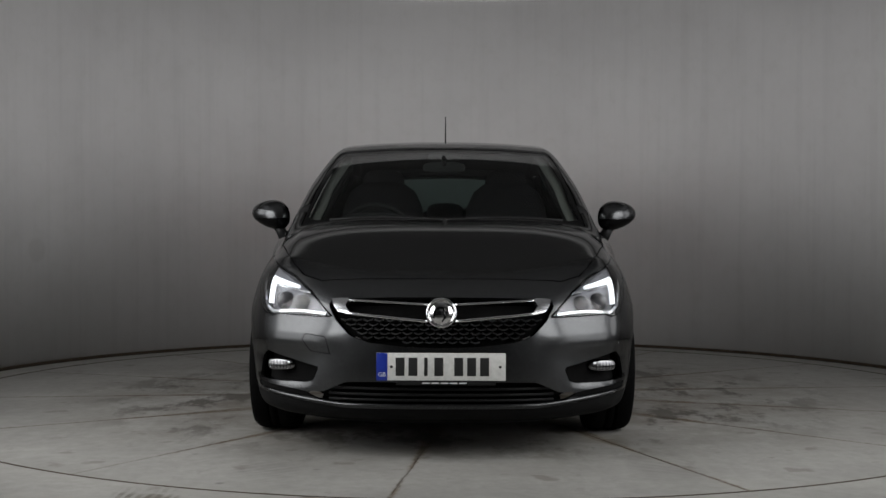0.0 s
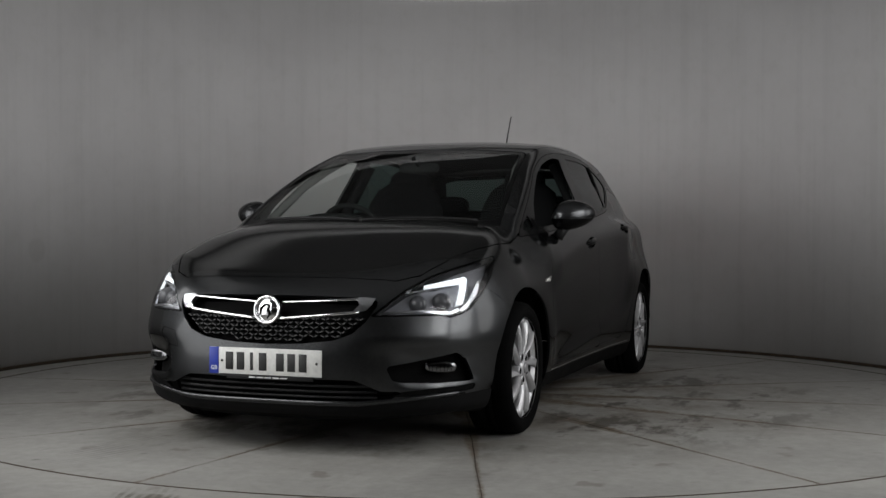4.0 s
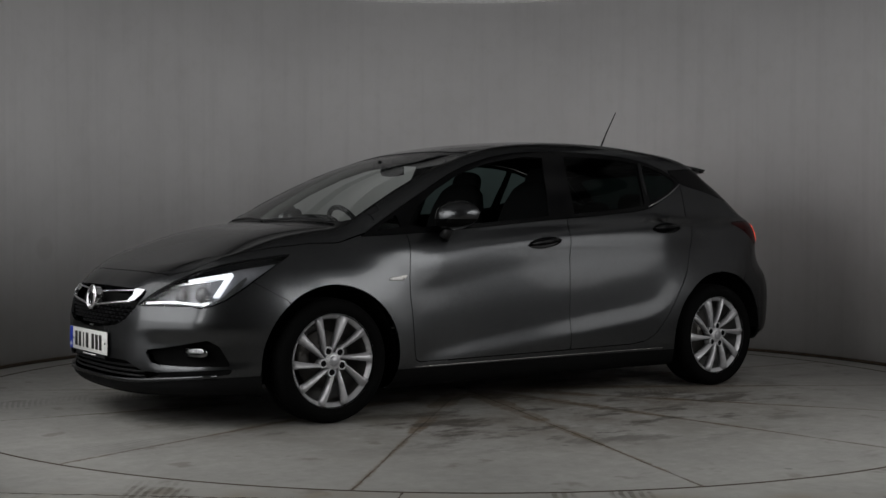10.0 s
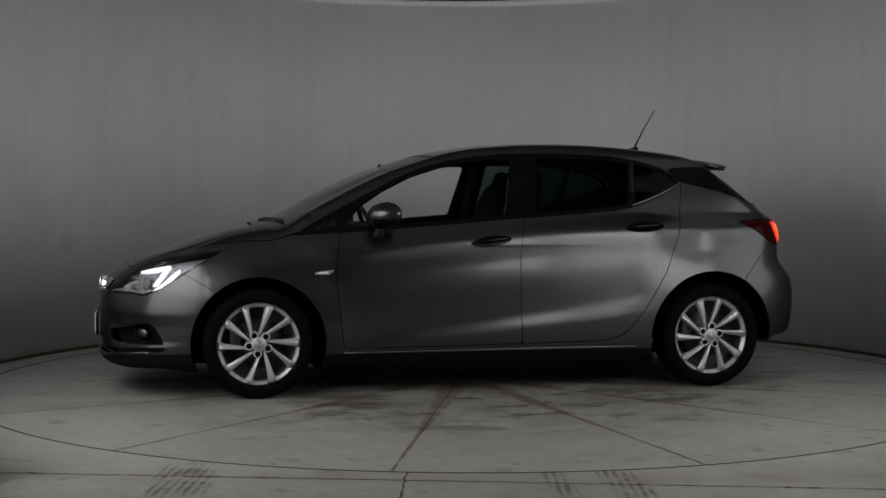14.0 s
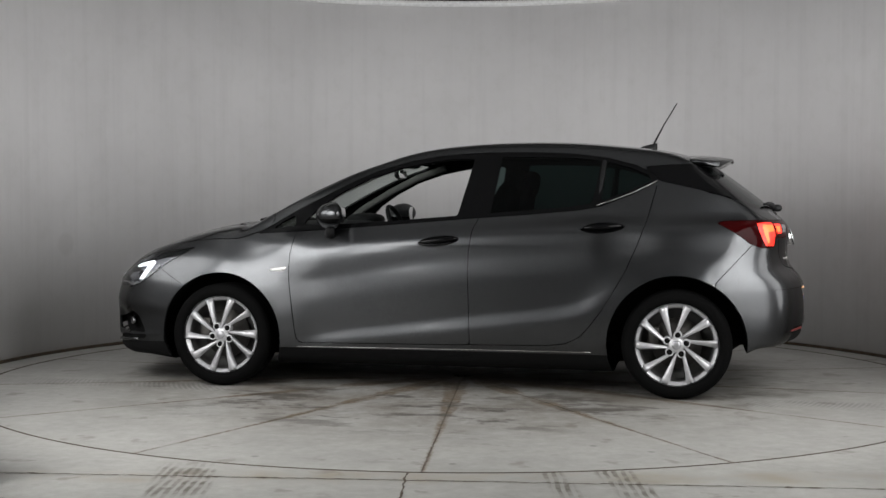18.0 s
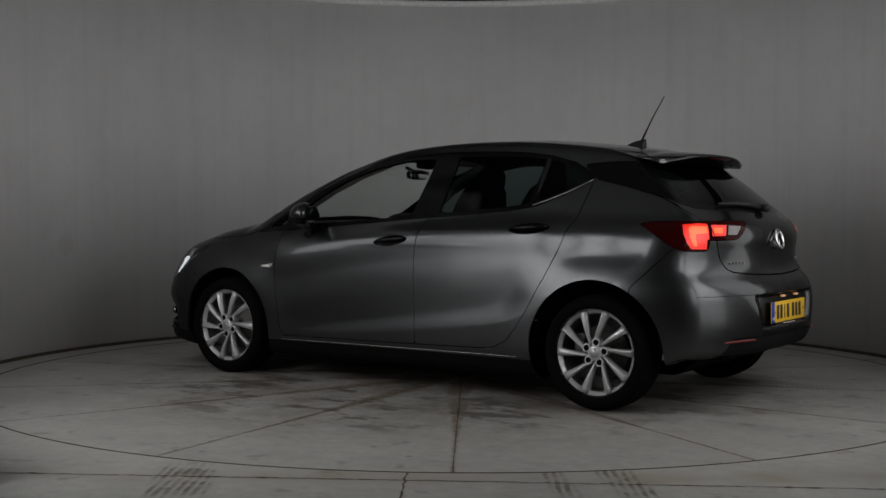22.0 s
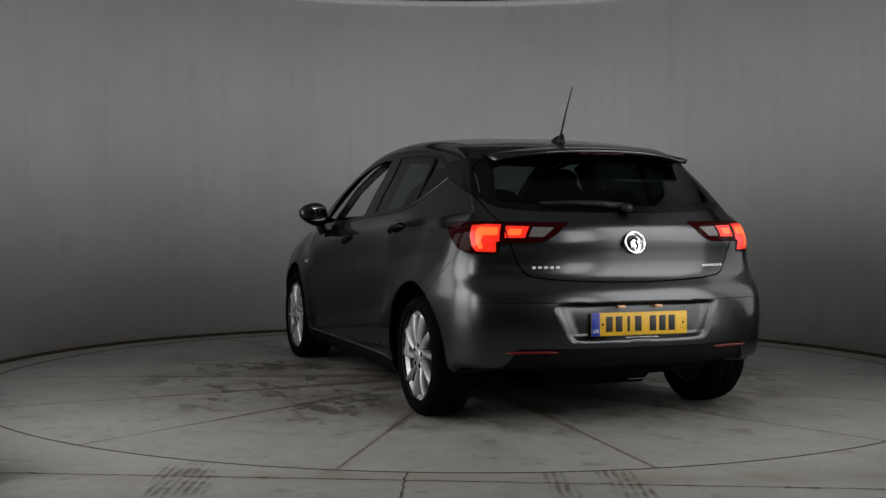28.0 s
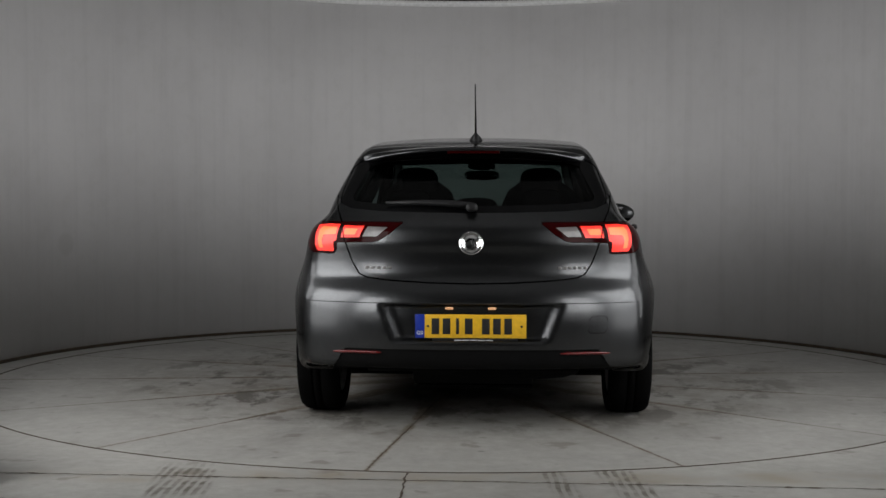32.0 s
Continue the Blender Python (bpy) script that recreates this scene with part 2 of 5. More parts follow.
GLASS_HATCH = glass("tinted_rear_glass", (0.08, 0.11, 0.105))

# ---------------- mesh tools ----------------
def curve(*points):
    """A smooth curve through (x, y) control points, level-free overshoot (monotone cubic)."""
    xs, ys = np.array(sorted(points), float).T
    h, d = np.diff(xs), np.diff(ys) / np.diff(xs)
    m = np.zeros(len(xs))
    m[0], m[-1] = d[0], d[-1]
    same = d[:-1] * d[1:] > 0
    w1, w2 = 2 * h[1:] + h[:-1], h[1:] + 2 * h[:-1]
    with np.errstate(divide="ignore", invalid="ignore"):
        m[1:-1] = np.where(same, (w1 + w2) / (w1 / d[:-1] + w2 / d[1:]), 0)

    def exact(x):
        i = np.clip(np.searchsorted(xs, x) - 1, 0, len(h) - 1)
        t = (x - xs[i]) / h[i]
        return (ys[i] * (1 + 2 * t) * (1 - t) ** 2 + m[i] * h[i] * t * (1 - t) ** 2
                + ys[i + 1] * t * t * (3 - 2 * t) + m[i + 1] * h[i] * t * t * (t - 1))

    # a dense table, faired by a narrow bell so that reflections flow without kinks
    n, pad = 3000, 160
    table = exact(np.linspace(xs[0], xs[-1], n + 1))
    runs = np.arange(pad, 0, -1)
    table = np.concatenate([table[0] - (table[1] - table[0]) * runs, table, table[-1] + (table[-1] - table[-2]) * runs[::-1]])
    bell = np.exp(-0.5 * (np.arange(-pad, pad + 1) / 42.0) ** 2)
    table = np.convolve(table, bell / bell.sum(), "valid")
    grid_x = np.linspace(xs[0], xs[-1], n + 1)
    return lambda x: np.interp(x, grid_x, table)


def smooth_max(a, b, k):
    h = np.maximum(k - np.abs(a - b), 0) / k
    return np.maximum(a, b) + h * h * k * 0.25


def step(a, b, x):
    t = np.clip((x - a) / (b - a), 0, 1)
    return t * t * (3 - 2 * t)


def inside_poly(points, u, v, rounding=0.0):
    """Signed distance to a polygon in a plane, positive inside."""
    p = np.array(points, float)
    best = np.full(u.shape, 1e9)
    sign = np.zeros(u.shape, bool)
    for (ax, ay), (bx, by) in zip(p, np.roll(p, -1, 0)):
        ex, ey = bx - ax, by - ay
        wx, wy = u - ax, v - ay
        t = np.clip((wx * ex + wy * ey) / (ex * ex + ey * ey + 1e-12), 0, 1)
        best = np.minimum(best, (wx - ex * t) ** 2 + (wy - ey * t) ** 2)
        cross = ((ay <= v) & (by > v)) | ((by <= v) & (ay > v))
        with np.errstate(divide="ignore", invalid="ignore"):
            sign ^= cross & (u < ax + (v - ay) * ex / (ey if ey else 1e-12))
    return np.where(sign, 1, -1) * np.sqrt(best) + rounding


class Skin:
    """A triangle sheet: points, their normals and the faces."""

    def __init__(self, v, n, f):
        self.v, self.n, self.f = v, n, f

    def cut(self, value):
        """Splits along value = 0 into the sheets with positive and with negative value."""
        v, n, f = self.v, self.n, self.f
        pos = value[f] > 0
        count = pos.sum(1)
        out = []
        for want in (True, False):
            whole = f[count == (3 if want else 0)]
            tris, nv, nn = [whole], [v], [n]
            base = len(v)
            mixed_f = f[(count == 1) | (count == 2)]
            if len(mixed_f):
                mp = value[mixed_f] > 0
                lone = np.where(mp.sum(1) == 1, mp.argmax(1), (~mp).argmax(1))
                r = np.arange(len(mixed_f))
                a, b, c = mixed_f[r, lone], mixed_f[r, (lone + 1) % 3], mixed_f[r, (lone + 2) % 3]
                lone_pos = value[a] > 0
                edges = np.sort(np.concatenate([np.stack([a, b], 1), np.stack([a, c], 1)]), 1)
                uniq, inv = np.unique(edges, axis=0, return_inverse=True)
                inv = inv.ravel()
                va, vb = value[uniq[:, 0]], value[uniq[:, 1]]
                t = (va / (va - vb))[:, None]
                nv.append(v[uniq[:, 0]] * (1 - t) + v[uniq[:, 1]] * t)
                nn.append(n[uniq[:, 0]] * (1 - t) + n[uniq[:, 1]] * t)
                ab, ac = base + inv[:len(a)], base + inv[len(a):]
                k = lone_pos == want
                tris.append(np.stack([a[k], ab[k], ac[k]], 1))
                k = ~k
                tris.append(np.stack([ab[k], b[k], c[k]], 1))
                tris.append(np.stack([ab[k], c[k], ac[k]], 1))
            out.append(Skin(np.concatenate(nv), np.concatenate(nn), np.concatenate(tris)).tidy())
        return out

    def tidy(self):
        used, inv = np.unique(self.f, return_inverse=True)
        return Skin(self.v[used], self.n[used], inv.reshape(-1, 3)) if len(self.f) else Skin(self.v[:0], self.n[:0], self.f)

    def part_off(self, test, gap=0.0022):
        """Takes off the piece where test(points) > 0, with a shut line round it; returns the piece and the rest."""
        value = test(self.v)
        piece, band = self.cut(value - gap)
        rest = band.cut(test(band.v) + gap)[1] if gap else band
        return piece, rest

    def refined(self):
        """Every face split into four."""
        f = self.f
        e = np.sort(np.concatenate([f[:, [0, 1]], f[:, [1, 2]], f[:, [2, 0]]]), 1)
        uniq, inv = np.unique(e, axis=0, return_inverse=True)
        inv = inv.ravel() + len(self.v)
        k = len(f)
        ab, bc, ca = inv[:k], inv[k:2 * k], inv[2 * k:]
        v = np.concatenate([self.v, (self.v[uniq[:, 0]] + self.v[uniq[:, 1]]) / 2])
        n = np.concatenate([self.n, (self.n[uniq[:, 0]] + self.n[uniq[:, 1]]) / 2])
        a, b, c = f.T
        return Skin(v, n, np.concatenate([np.stack(t, 1) for t in ((a, ab, ca), (ab, b, bc), (ca, bc, c), (ab, bc, ca))]))

    def moved(self, d):
        return Skin(self.v + self.n * d, self.n, self.f)

    def joined(self, o):
        return Skin(np.concatenate([self.v, o.v]), np.concatenate([self.n, o.n]), np.concatenate([self.f, o.f + len(self.v)]))


def part(name, data, mat, parent, label="", smooth=True):
    """Links a bmesh or a mesh as one object under a thing or a part."""
    if isinstance(data, bmesh.types.BMesh):
        me = bpy.data.meshes.new(name)
        data.to_mesh(me)
        data.free()
        for p in me.polygons:
            p.use_smooth = smooth
    else:
        me = data
    if mat and not me.materials:
        me.materials.append(mat)
    ob = new(name, me)
    ob.parent = parent
    if label:
        tagged(ob, label)
    return ob


def skin_part(name, skin, mat, parent, label="", rim=0.012):
    """A sheet as a mesh with turned-in edges."""
    v, n, f = skin.v, skin.n, skin.f
    n = n / np.maximum(np.linalg.norm(n, axis=1, keepdims=True), 1e-9)
    if rim and len(f):
        e = np.concatenate([f[:, [0, 1]], f[:, [1, 2]], f[:, [2, 0]]])
        key = np.sort(e, 1)
        _, first, cnt = np.unique(key, axis=0, return_index=True, return_counts=True)
        edge = e[first[cnt == 1]]
        k = len(edge)
        a, b = edge[:, 0], edge[:, 1]
        base = len(v)
        mid = (n[a] + n[b]) * 0.5
        side = np.cross(v[b] - v[a], mid)
        side /= np.maximum(np.linalg.norm(side, axis=1, keepdims=True), 1e-9)
        v = np.concatenate([v, v[a], v[b], v[a] - n[a] * rim, v[b] - n[b] * rim])
        n = np.concatenate([n, side, side, side, side])
        i = np.arange(k)
        qa, qb, qc, qd = base + i, base + k + i, base + 2 * k + i, base + 3 * k + i
        f = np.concatenate([f, np.stack([qb, qa, qc], 1), np.stack([qb, qc, qd], 1)])
    me = bpy.data.meshes.new(name)
    me.vertices.add(len(v))
    me.vertices.foreach_set("co", v.astype(np.float32).ravel())
    me.loops.add(len(f) * 3)
    me.loops.foreach_set("vertex_index", f.astype(np.int32).ravel())
    me.polygons.add(len(f))
    me.polygons.foreach_set("loop_start", np.arange(0, len(f) * 3, 3, dtype=np.int32))
    me.update(calc_edges=True)
    me.polygons.foreach_set("use_smooth", np.ones(len(f), bool))
    me.normals_split_custom_set_from_vertices(n.tolist())
    me.update()
    return part(name, me, mat, parent, label)


# ---------------- the car's form ----------------
# Car space: x forward, y to its left, z up, origin on the ground midway between the axles.
AXLE, HUB_Z = 1.331, 0.305
ZL = curve((2.3, 0.55), (2.23, 0.62), (2.17, 0.685), (2.05, 0.744), (1.9, 0.801), (1.72, 0.869), (1.54, 0.931), (1.35, 0.971), (1.2, 0.991),
           (0.9, 1.0), (-0.1, 1.03), (-0.9, 1.06), (-1.5, 1.04), (-1.9, 1.035), (-2.2, 1.02))
ZL_DROP = curve((2.3, 0.03), (2.0, 0.035), (1.6, 0.08), (1.2, 0.085), (0.8, 0.07), (0, 0.05), (-1.2, 0.04), (-2.2, 0.03))
YL_PLAN = curve((2.3, 0.75), (2.0, 0.806), (1.7, 0.847), (1.5, 0.872), (1.33, 0.888), (0.9, 0.880), (0.4, 0.874), (0, 0.876), (-0.5, 0.884), (-0.9, 0.905),
                (-1.33, 0.934), (-1.7, 0.918), (-2.2, 0.86))
YL_LEAN = curve((0.12, -0.10), (0.18, -0.05), (0.25, -0.02), (0.35, -0.006), (0.45, -0.001), (0.55, 0), (0.66, -0.001), (0.75, -0.006),
                (0.85, -0.018), (0.93, -0.036), (1.0, -0.065), (1.1, -0.13))
YL_LEAN_END = curve((0.12, -0.10), (0.18, -0.06), (0.25, -0.035), (0.35, -0.012), (0.45, -0.002), (0.55, 0), (0.66, -0.021), (0.74, -0.047),
                    (0.82, -0.088), (0.90, -0.125), (0.98, -0.16), (1.1, -0.22))
XF_Z = curve((0.1, 2.10), (0.15, 2.17), (0.2, 2.215), (0.3, 2.235), (0.4, 2.237), (0.5, 2.231), (0.6, 2.215), (0.68, 2.17), (0.8, 2.08))
XF_Y = curve((0, 0), (0.2, 0.006), (0.35, 0.030), (0.45, 0.065), (0.55, 0.120), (0.65, 0.193), (0.72, 0.258), (0.78, 0.34), (0.83, 0.45), (0.88, 0.6), (0.95, 0.85))
XR_Z = curve((0.1, -1.72), (0.2, -1.90), (0.25, -1.985), (0.31, -2.045), (0.38, -2.066), (0.52, -2.076), (0.60, -2.068), (0.66, -2.045), (0.7, -2.012),
             (0.74, -1.982), (0.8, -1.970), (0.88, -1.974), (0.96, -1.970), (1.05, -1.925))
XR_Y = curve((0, 0), (0.15, 0.003), (0.3, 0.013), (0.4, 0.028), (0.5, 0.054), (0.6, 0.088), (0.7, 0.130), (0.78, 0.180), (0.85, 0.275), (0.9, 0.43), (1.0, 0.86))
ZR = curve((1.45, 0.85), (1.3, 0.935), (1.2, 0.998), (1.1, 1.055), (0.99, 1.117), (0.8, 1.217), (0.62, 1.294), (0.44, 1.350), (0.26, 1.399), (0.08, 1.432),
           (-0.1, 1.450), (-0.28, 1.460), (-0.46, 1.463), (-0.64, 1.461), (-0.82, 1.452), (-1.0, 1.436), (-1.17, 1.418), (-1.35, 1.388),
           (-1.48, 1.35), (-1.58, 1.292), (-1.72, 1.19), (-1.9, 1.045), (-2.0, 0.93))
YC_LEAN = curve((0.85, 0.855), (0.95, 0.815), (1.05, 0.770), (1.15, 0.724), (1.25, 0.672), (1.33, 0.637), (1.39, 0.610), (1.5, 0.55))
YC_PLAN = curve((1.3, -0.10), (1.1, -0.065), (0.8, -0.03), (0.4, -0.005), (-0.2, 0.0), (-0.6, -0.002), (-1.0, -0.012), (-1.4, -0.028), (-1.8, -0.075))
CREASE_UP = curve((1.0, 0.74), (0.86, 0.762), (0.53, 0.815), (0.21, 0.87), (-0.11, 0.908), (-0.43, 0.93), (-0.75, 0.942), (-1.07, 0.952), (-1.6, 0.98))
CREASE_LOW = curve((0.9, 0.31), (0.53, 0.372), (0.21, 0.412), (-0.11, 0.45), (-0.44, 0.49), (-0.76, 0.54), (-1.0, 0.64))


def car_field(p):
    """Less than zero inside the car's outer form."""
    x, y, z = p[..., 0], np.abs(p[..., 1]), p[..., 2]
    ends = step(0.85, 1.3, np.abs(x))
    side = YL_PLAN(x) + YL_LEAN(z) * (1 - ends) + YL_LEAN_END(z) * ends * np.where(x < 0, 1 - 0.22 * step(0.7, 0.9, z), 1)
    up = CREASE_UP(x)
    side = side + 0.015 * step(1.0, 0.7, x) * step(-2.0, -1.4, x) * np.where(z > up, step(up + 0.10, up, z), step(up - 0.16, up, z))
    low = CREASE_LOW(x)
    mid = step(0.95, 0.7, x) * step(-0.98, -0.75, x)
    side = side + mid * (-0.007 * step(low + 0.22, low, z) * (z > low) + (z <= low) * (-0.007 + 0.014 * step(low, low - 0.11, z)))
    for cx in (AXLE, -AXLE):
        r = np.hypot(x - cx, z - HUB_Z)
        side = side + 0.007 * step(0.58, 0.385, r)
    top = ZL(x) - ZL_DROP(x) * (y / 0.8) ** 3.5
    bonnet = step(1.1, 1.5, x)
    top = top + 0.005 * bonnet * step(0.22, 0.60, y) * step(2.15, 1.75, x)
    nose = XF_Z(z) - XF_Y(y)
    nose = nose + 0.016 * step(0.30, 0.58, y) * np.exp(-((z - 0.495) / 0.055) ** 2)
    nose = nose - 0.024 * step(0.50, 0.62, y) * step(0.275, 0.33, z) * step(0.47, 0.395, z)
    tail = XR_Z(z) + XR_Y(y)
    tail = tail + 0.034 * step(0.0, 0.085, 0.385 + (z - 0.44) * 0.4 - y) * step(0.425, 0.455, z) * step(0.612, 0.592, z)
    f = smooth_max(y - side, z - top, 0.10)
    f = smooth_max(f, x - nose, 0.10)
    f = smooth_max(f, tail - x, 0.11)
    bottom = 0.14 + 0.025 * step(1.6, 1.9, x) * (y / 0.7) ** 2 + 0.15 * step(-1.5, -1.8, x)
    f = smooth_max(f, bottom - z, 0.05)
    sweep = 0.085 * (y / 0.66) ** 2 * step(0.1, 0.75, x)
    back = 0.10 * (y / 0.62) ** 2 * step(-1.2, -1.5, x)
    roof = ZR(x + sweep - back) - 0.024 * (y / 0.55) ** 2.5 * step(1.2, 0.3, x)
    c = smooth_max(z - roof, y - YC_LEAN(z) - YC_PLAN(x), 0.055)
    c = smooth_max(c, 0.86 - z, 0.02)
    c = smooth_max(c, x - 1.33, 0.02)
    c = smooth_max(c, tail - x, 0.06)
    return -smooth_max(-f, -c, 0.03)


def gradient(p, e=0.0015):
    g = np.empty_like(p)
    for k in range(3):
        d = np.zeros(3)
        d[k] = e
        g[:, k] = (car_field(p + d) - car_field(p - d)) / (2 * e)
    return g


def car_skin(h=0.017):
    """Surface nets over the field, drawn onto it, as one sheet."""
    lo, hi = np.array((-2.24, -1.003, 0.05)), np.array((2.36, 1.003, 1.55))
    ny = int(round((hi[1] - lo[1]) / h / 2)) * 2
    axes = [np.arange(lo[0], hi[0], h), np.linspace(lo[1], hi[1], ny), np.arange(lo[2], hi[2], h)]
    grid = np.stack(np.meshgrid(*axes, indexing="ij"), -1)
    val = car_field(grid)
    neg = val < 0
    total = np.zeros([s - 1 for s in neg.shape], int)
    for i in (0, 1):
        for j in (0, 1):
            for k in (0, 1):
                total += neg[i:neg.shape[0] - 1 + i, j:neg.shape[1] - 1 + j, k:neg.shape[2] - 1 + k]
    cells = (total > 0) & (total < 8)
    index = np.full(cells.shape, -1)
    index[cells] = np.arange(cells.sum())
    step_y = axes[1][1] - axes[1][0]
    v = grid[:-1, :-1, :-1][cells] + np.array((h, step_y, h)) * 0.5
    for _ in range(6):
        g = gradient(v)
        d = car_field(v)[:, None] * g / np.maximum((g * g).sum(1, keepdims=True), 0.05)
        v = v - np.clip(d, -0.012, 0.012)
    quads = []
    for ax in range(3):
        sl = lambda a, b: tuple(slice(a if k == ax else 1, b if k == ax else -1) for k in range(3))
        n0, n1 = neg[sl(0, -1)], neg[sl(1, None)]
        for flip in (False, True):
            where = np.argwhere((n0 & ~n1) if not flip else (~n0 & n1))
            where[:, [k for k in range(3) if k != ax]] += 1
            u, w = [k for k in range(3) if k != ax]
            corner = []
            for du, dw in ((-1, -1), (0, -1), (0, 0), (-1, 0)):
                c = where.copy()
                c[:, u] += du
                c[:, w] += dw
                corner.append(index[c[:, 0], c[:, 1], c[:, 2]])
            q = np.stack(corner, 1)
            quads.append(q[:, ::-1] if flip ^ (ax == 1) else q)
    q = np.concatenate(quads)
    q = q[(q >= 0).all(1)]
    f = np.concatenate([q[:, [0, 1, 2]], q[:, [0, 2, 3]]])
    n = gradient(v, 0.003)
    n /= np.maximum(np.linalg.norm(n, axis=1, keepdims=True), 1e-9)
    fn = np.cross(v[f[:, 1]] - v[f[:, 0]], v[f[:, 2]] - v[f[:, 0]])
    turn = (fn * n[f[:, 0]]).sum(1) < 0
    f[turn] = f[turn][:, ::-1]
    return Skin(v, n, f)

# ---------------- the booth ----------------
DISC_R, WALL_R, WALL_H = 2.937, 3.17, 2.82


def ring_mesh(r0, r1, z0, z1, a0, a1, steps, closed_ends=True):
    """A curved slab between two radii and two heights."""
    bm = bmesh.new()
    rows = []
    whole = abs(a1 - a0) >= 359.9
    for i in range(steps if whole else steps + 1):
        a = radians(a0 + (a1 - a0) * i / steps)
        c, s = math.cos(a), math.sin(a)
        rows.append([bm.verts.new((r * c, r * s, z)) for r, z in ((r0, z0), (r1, z0), (r1, z1), (r0, z1))])
    pairs = list(zip(rows, rows[1:])) + ([(rows[-1], rows[0])] if whole else [])
    for a, b in pairs:
        for k in range(4):
            bm.faces.new((a[k], b[k], b[(k + 1) % 4], a[(k + 1) % 4]))
    if not whole:
        bm.faces.new(rows[0])
        bm.faces.new(rows[-1][::-1])
    bmesh.ops.recalc_face_normals(bm, faces=bm.faces)
    return bm


def box_mesh(sx, sy, sz, bevel=0.0, centre=(0, 0, 0), segments=2):
    bm = bmesh.new()
    bmesh.ops.create_cube(bm, size=1, matrix=Matrix.Translation(centre) @ Matrix.Diagonal((sx, sy, sz, 1)))
    if bevel:
        bmesh.ops.bevel(bm, geom=bm.edges[:], offset=bevel, segments=segments, affect="EDGES", profile=0.5)
    return bm


def setting(name, bm, mat, label, category, smooth=True):
    return tagged(part(name, bm, mat, None, "", smooth), label, category, kind="structure")


wall = setting("wall_curved", ring_mesh(WALL_R, WALL_R + 0.12, 0, WALL_H, -31, 211, 200), WALL,
               "pale grey painted curved booth wall with faint runs", "wall")
setting("trim", ring_mesh(WALL_R - 0.012, WALL_R + 0.14, WALL_H, WALL_H + 0.05, -31, 211, 200), RIM_WHITE, "white rim along the top of the curved wall", "trim")
setting("baseboard", ring_mesh(WALL_R - 0.008, WALL_R + 0.02, 0, 0.022, -31, 211, 200), DIRT, "dark dirty joint along the foot of the wall", "baseboard")
# unseen glowing ring, added to brighten the top of the curved wall
FILL_GLOW = glow("fill_ring_white", (1.0, 1.0, 1.0), 0.10, (0.8, 0.8, 0.8))
setting("fill_ring", ring_mesh(2.3, 3.1, 3.05, 3.09, -31, 211, 100), FILL_GLOW, "unseen glowing white ring added under the ceiling of the booth", "ceiling light")
for s in (-1, 1):
    side = tagged(new("light_panel"), "white light panel along the booth's flank", "light panel", "light panels")
    side.matrix_world = pose(s * 2.985, -1.08, 0, 0, 0, s * 70)
    part("diffuser", box_mesh(1.06, 0.03, 2.4, 0.005, (0, s * -0.02, 1.42)), PANEL, side, "white diffuser sheet", False)
    for x in (-0.53, 0.53):
        part("post", box_mesh(0.04, 0.05, 2.75, 0.006, (x, s * -0.02, 1.375)), PANEL, side, "white post", False)
    light = tagged(new("light_panel"), "tall white light panel beside the booth opening", "light panel", "light panels")
    light.matrix_world = pose(s * 2.315, -2.435, 0, 0, 0, s * 57.5)
    part("diffuser", box_mesh(1.80, 0.03, 2.9, 0.005, (0, s * -0.02, 1.6)), PANEL, light, "white diffuser sheet", False)
    for x in (-0.91, 0.91):
        part("post", box_mesh(0.04, 0.06, 3.1, 0.006, (x, s * -0.02, 1.55)), PANEL, light, "white post", False)
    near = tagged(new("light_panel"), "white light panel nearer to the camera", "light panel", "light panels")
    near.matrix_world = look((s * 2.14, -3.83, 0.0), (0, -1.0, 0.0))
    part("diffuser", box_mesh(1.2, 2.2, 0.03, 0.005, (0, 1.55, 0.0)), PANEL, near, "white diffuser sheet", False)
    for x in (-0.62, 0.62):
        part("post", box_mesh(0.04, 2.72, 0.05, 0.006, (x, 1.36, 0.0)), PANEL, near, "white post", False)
    for z in (0.13, 3.07):
        part("rail", box_mesh(1.78, 0.06, 0.04, 0.006, (0, s * -0.02, z)), BLACK, light, "dark rail", False)

bm = bmesh.new()
outer = [bm.verts.new((x, y, 0)) for x, y in ((-7, -11), (7, -11), (7, 7), (-7, 7))]
ring = []
for i in range(160):
    a = 2 * math.pi * i / 160
    ring.append(bm.verts.new((DISC_R * math.cos(a), DISC_R * math.sin(a), 0)))
edges = [bm.edges.new((outer[i], outer[(i + 1) % 4])) for i in range(4)] + [bm.edges.new((ring[i], ring[(i + 1) % 160])) for i in range(160)]
bmesh.ops.triangle_fill(bm, edges=edges, use_beauty=True)
floor = setting("floor", bm, FLOOR, "worn grey concrete floor with tyre marks round the turntable", "floor", False)
setting("ceiling", box_mesh(14, 18, 0.1, centre=(0, -2, 3.75)), CEILING, "plain grey ceiling above the photo booth", "ceiling", False)
for name, sx, sy, x, y in (("wall_west", 0.1, 18, -7.05, -2), ("wall_east", 0.1, 18, 7.05, -2), ("wall_south", 14, 0.1, 0, -11.05), ("wall_north", 14, 0.1, 0, 7.05)):
    setting(name, box_mesh(sx, sy, 3.7, centre=(x, y, 1.85)), ROOM, "dark plain room wall", "wall", False)

turntable = tagged(new("turntable"), "round grey concrete turntable with worn radial joints", "turntable")
part("deck", ring_mesh(0.0, DISC_R - 0.007, -0.16, -0.03, 0, 360, 120), DIRT, turntable, "dark dirt in the joints", False)
SECTOR = 360 / 14


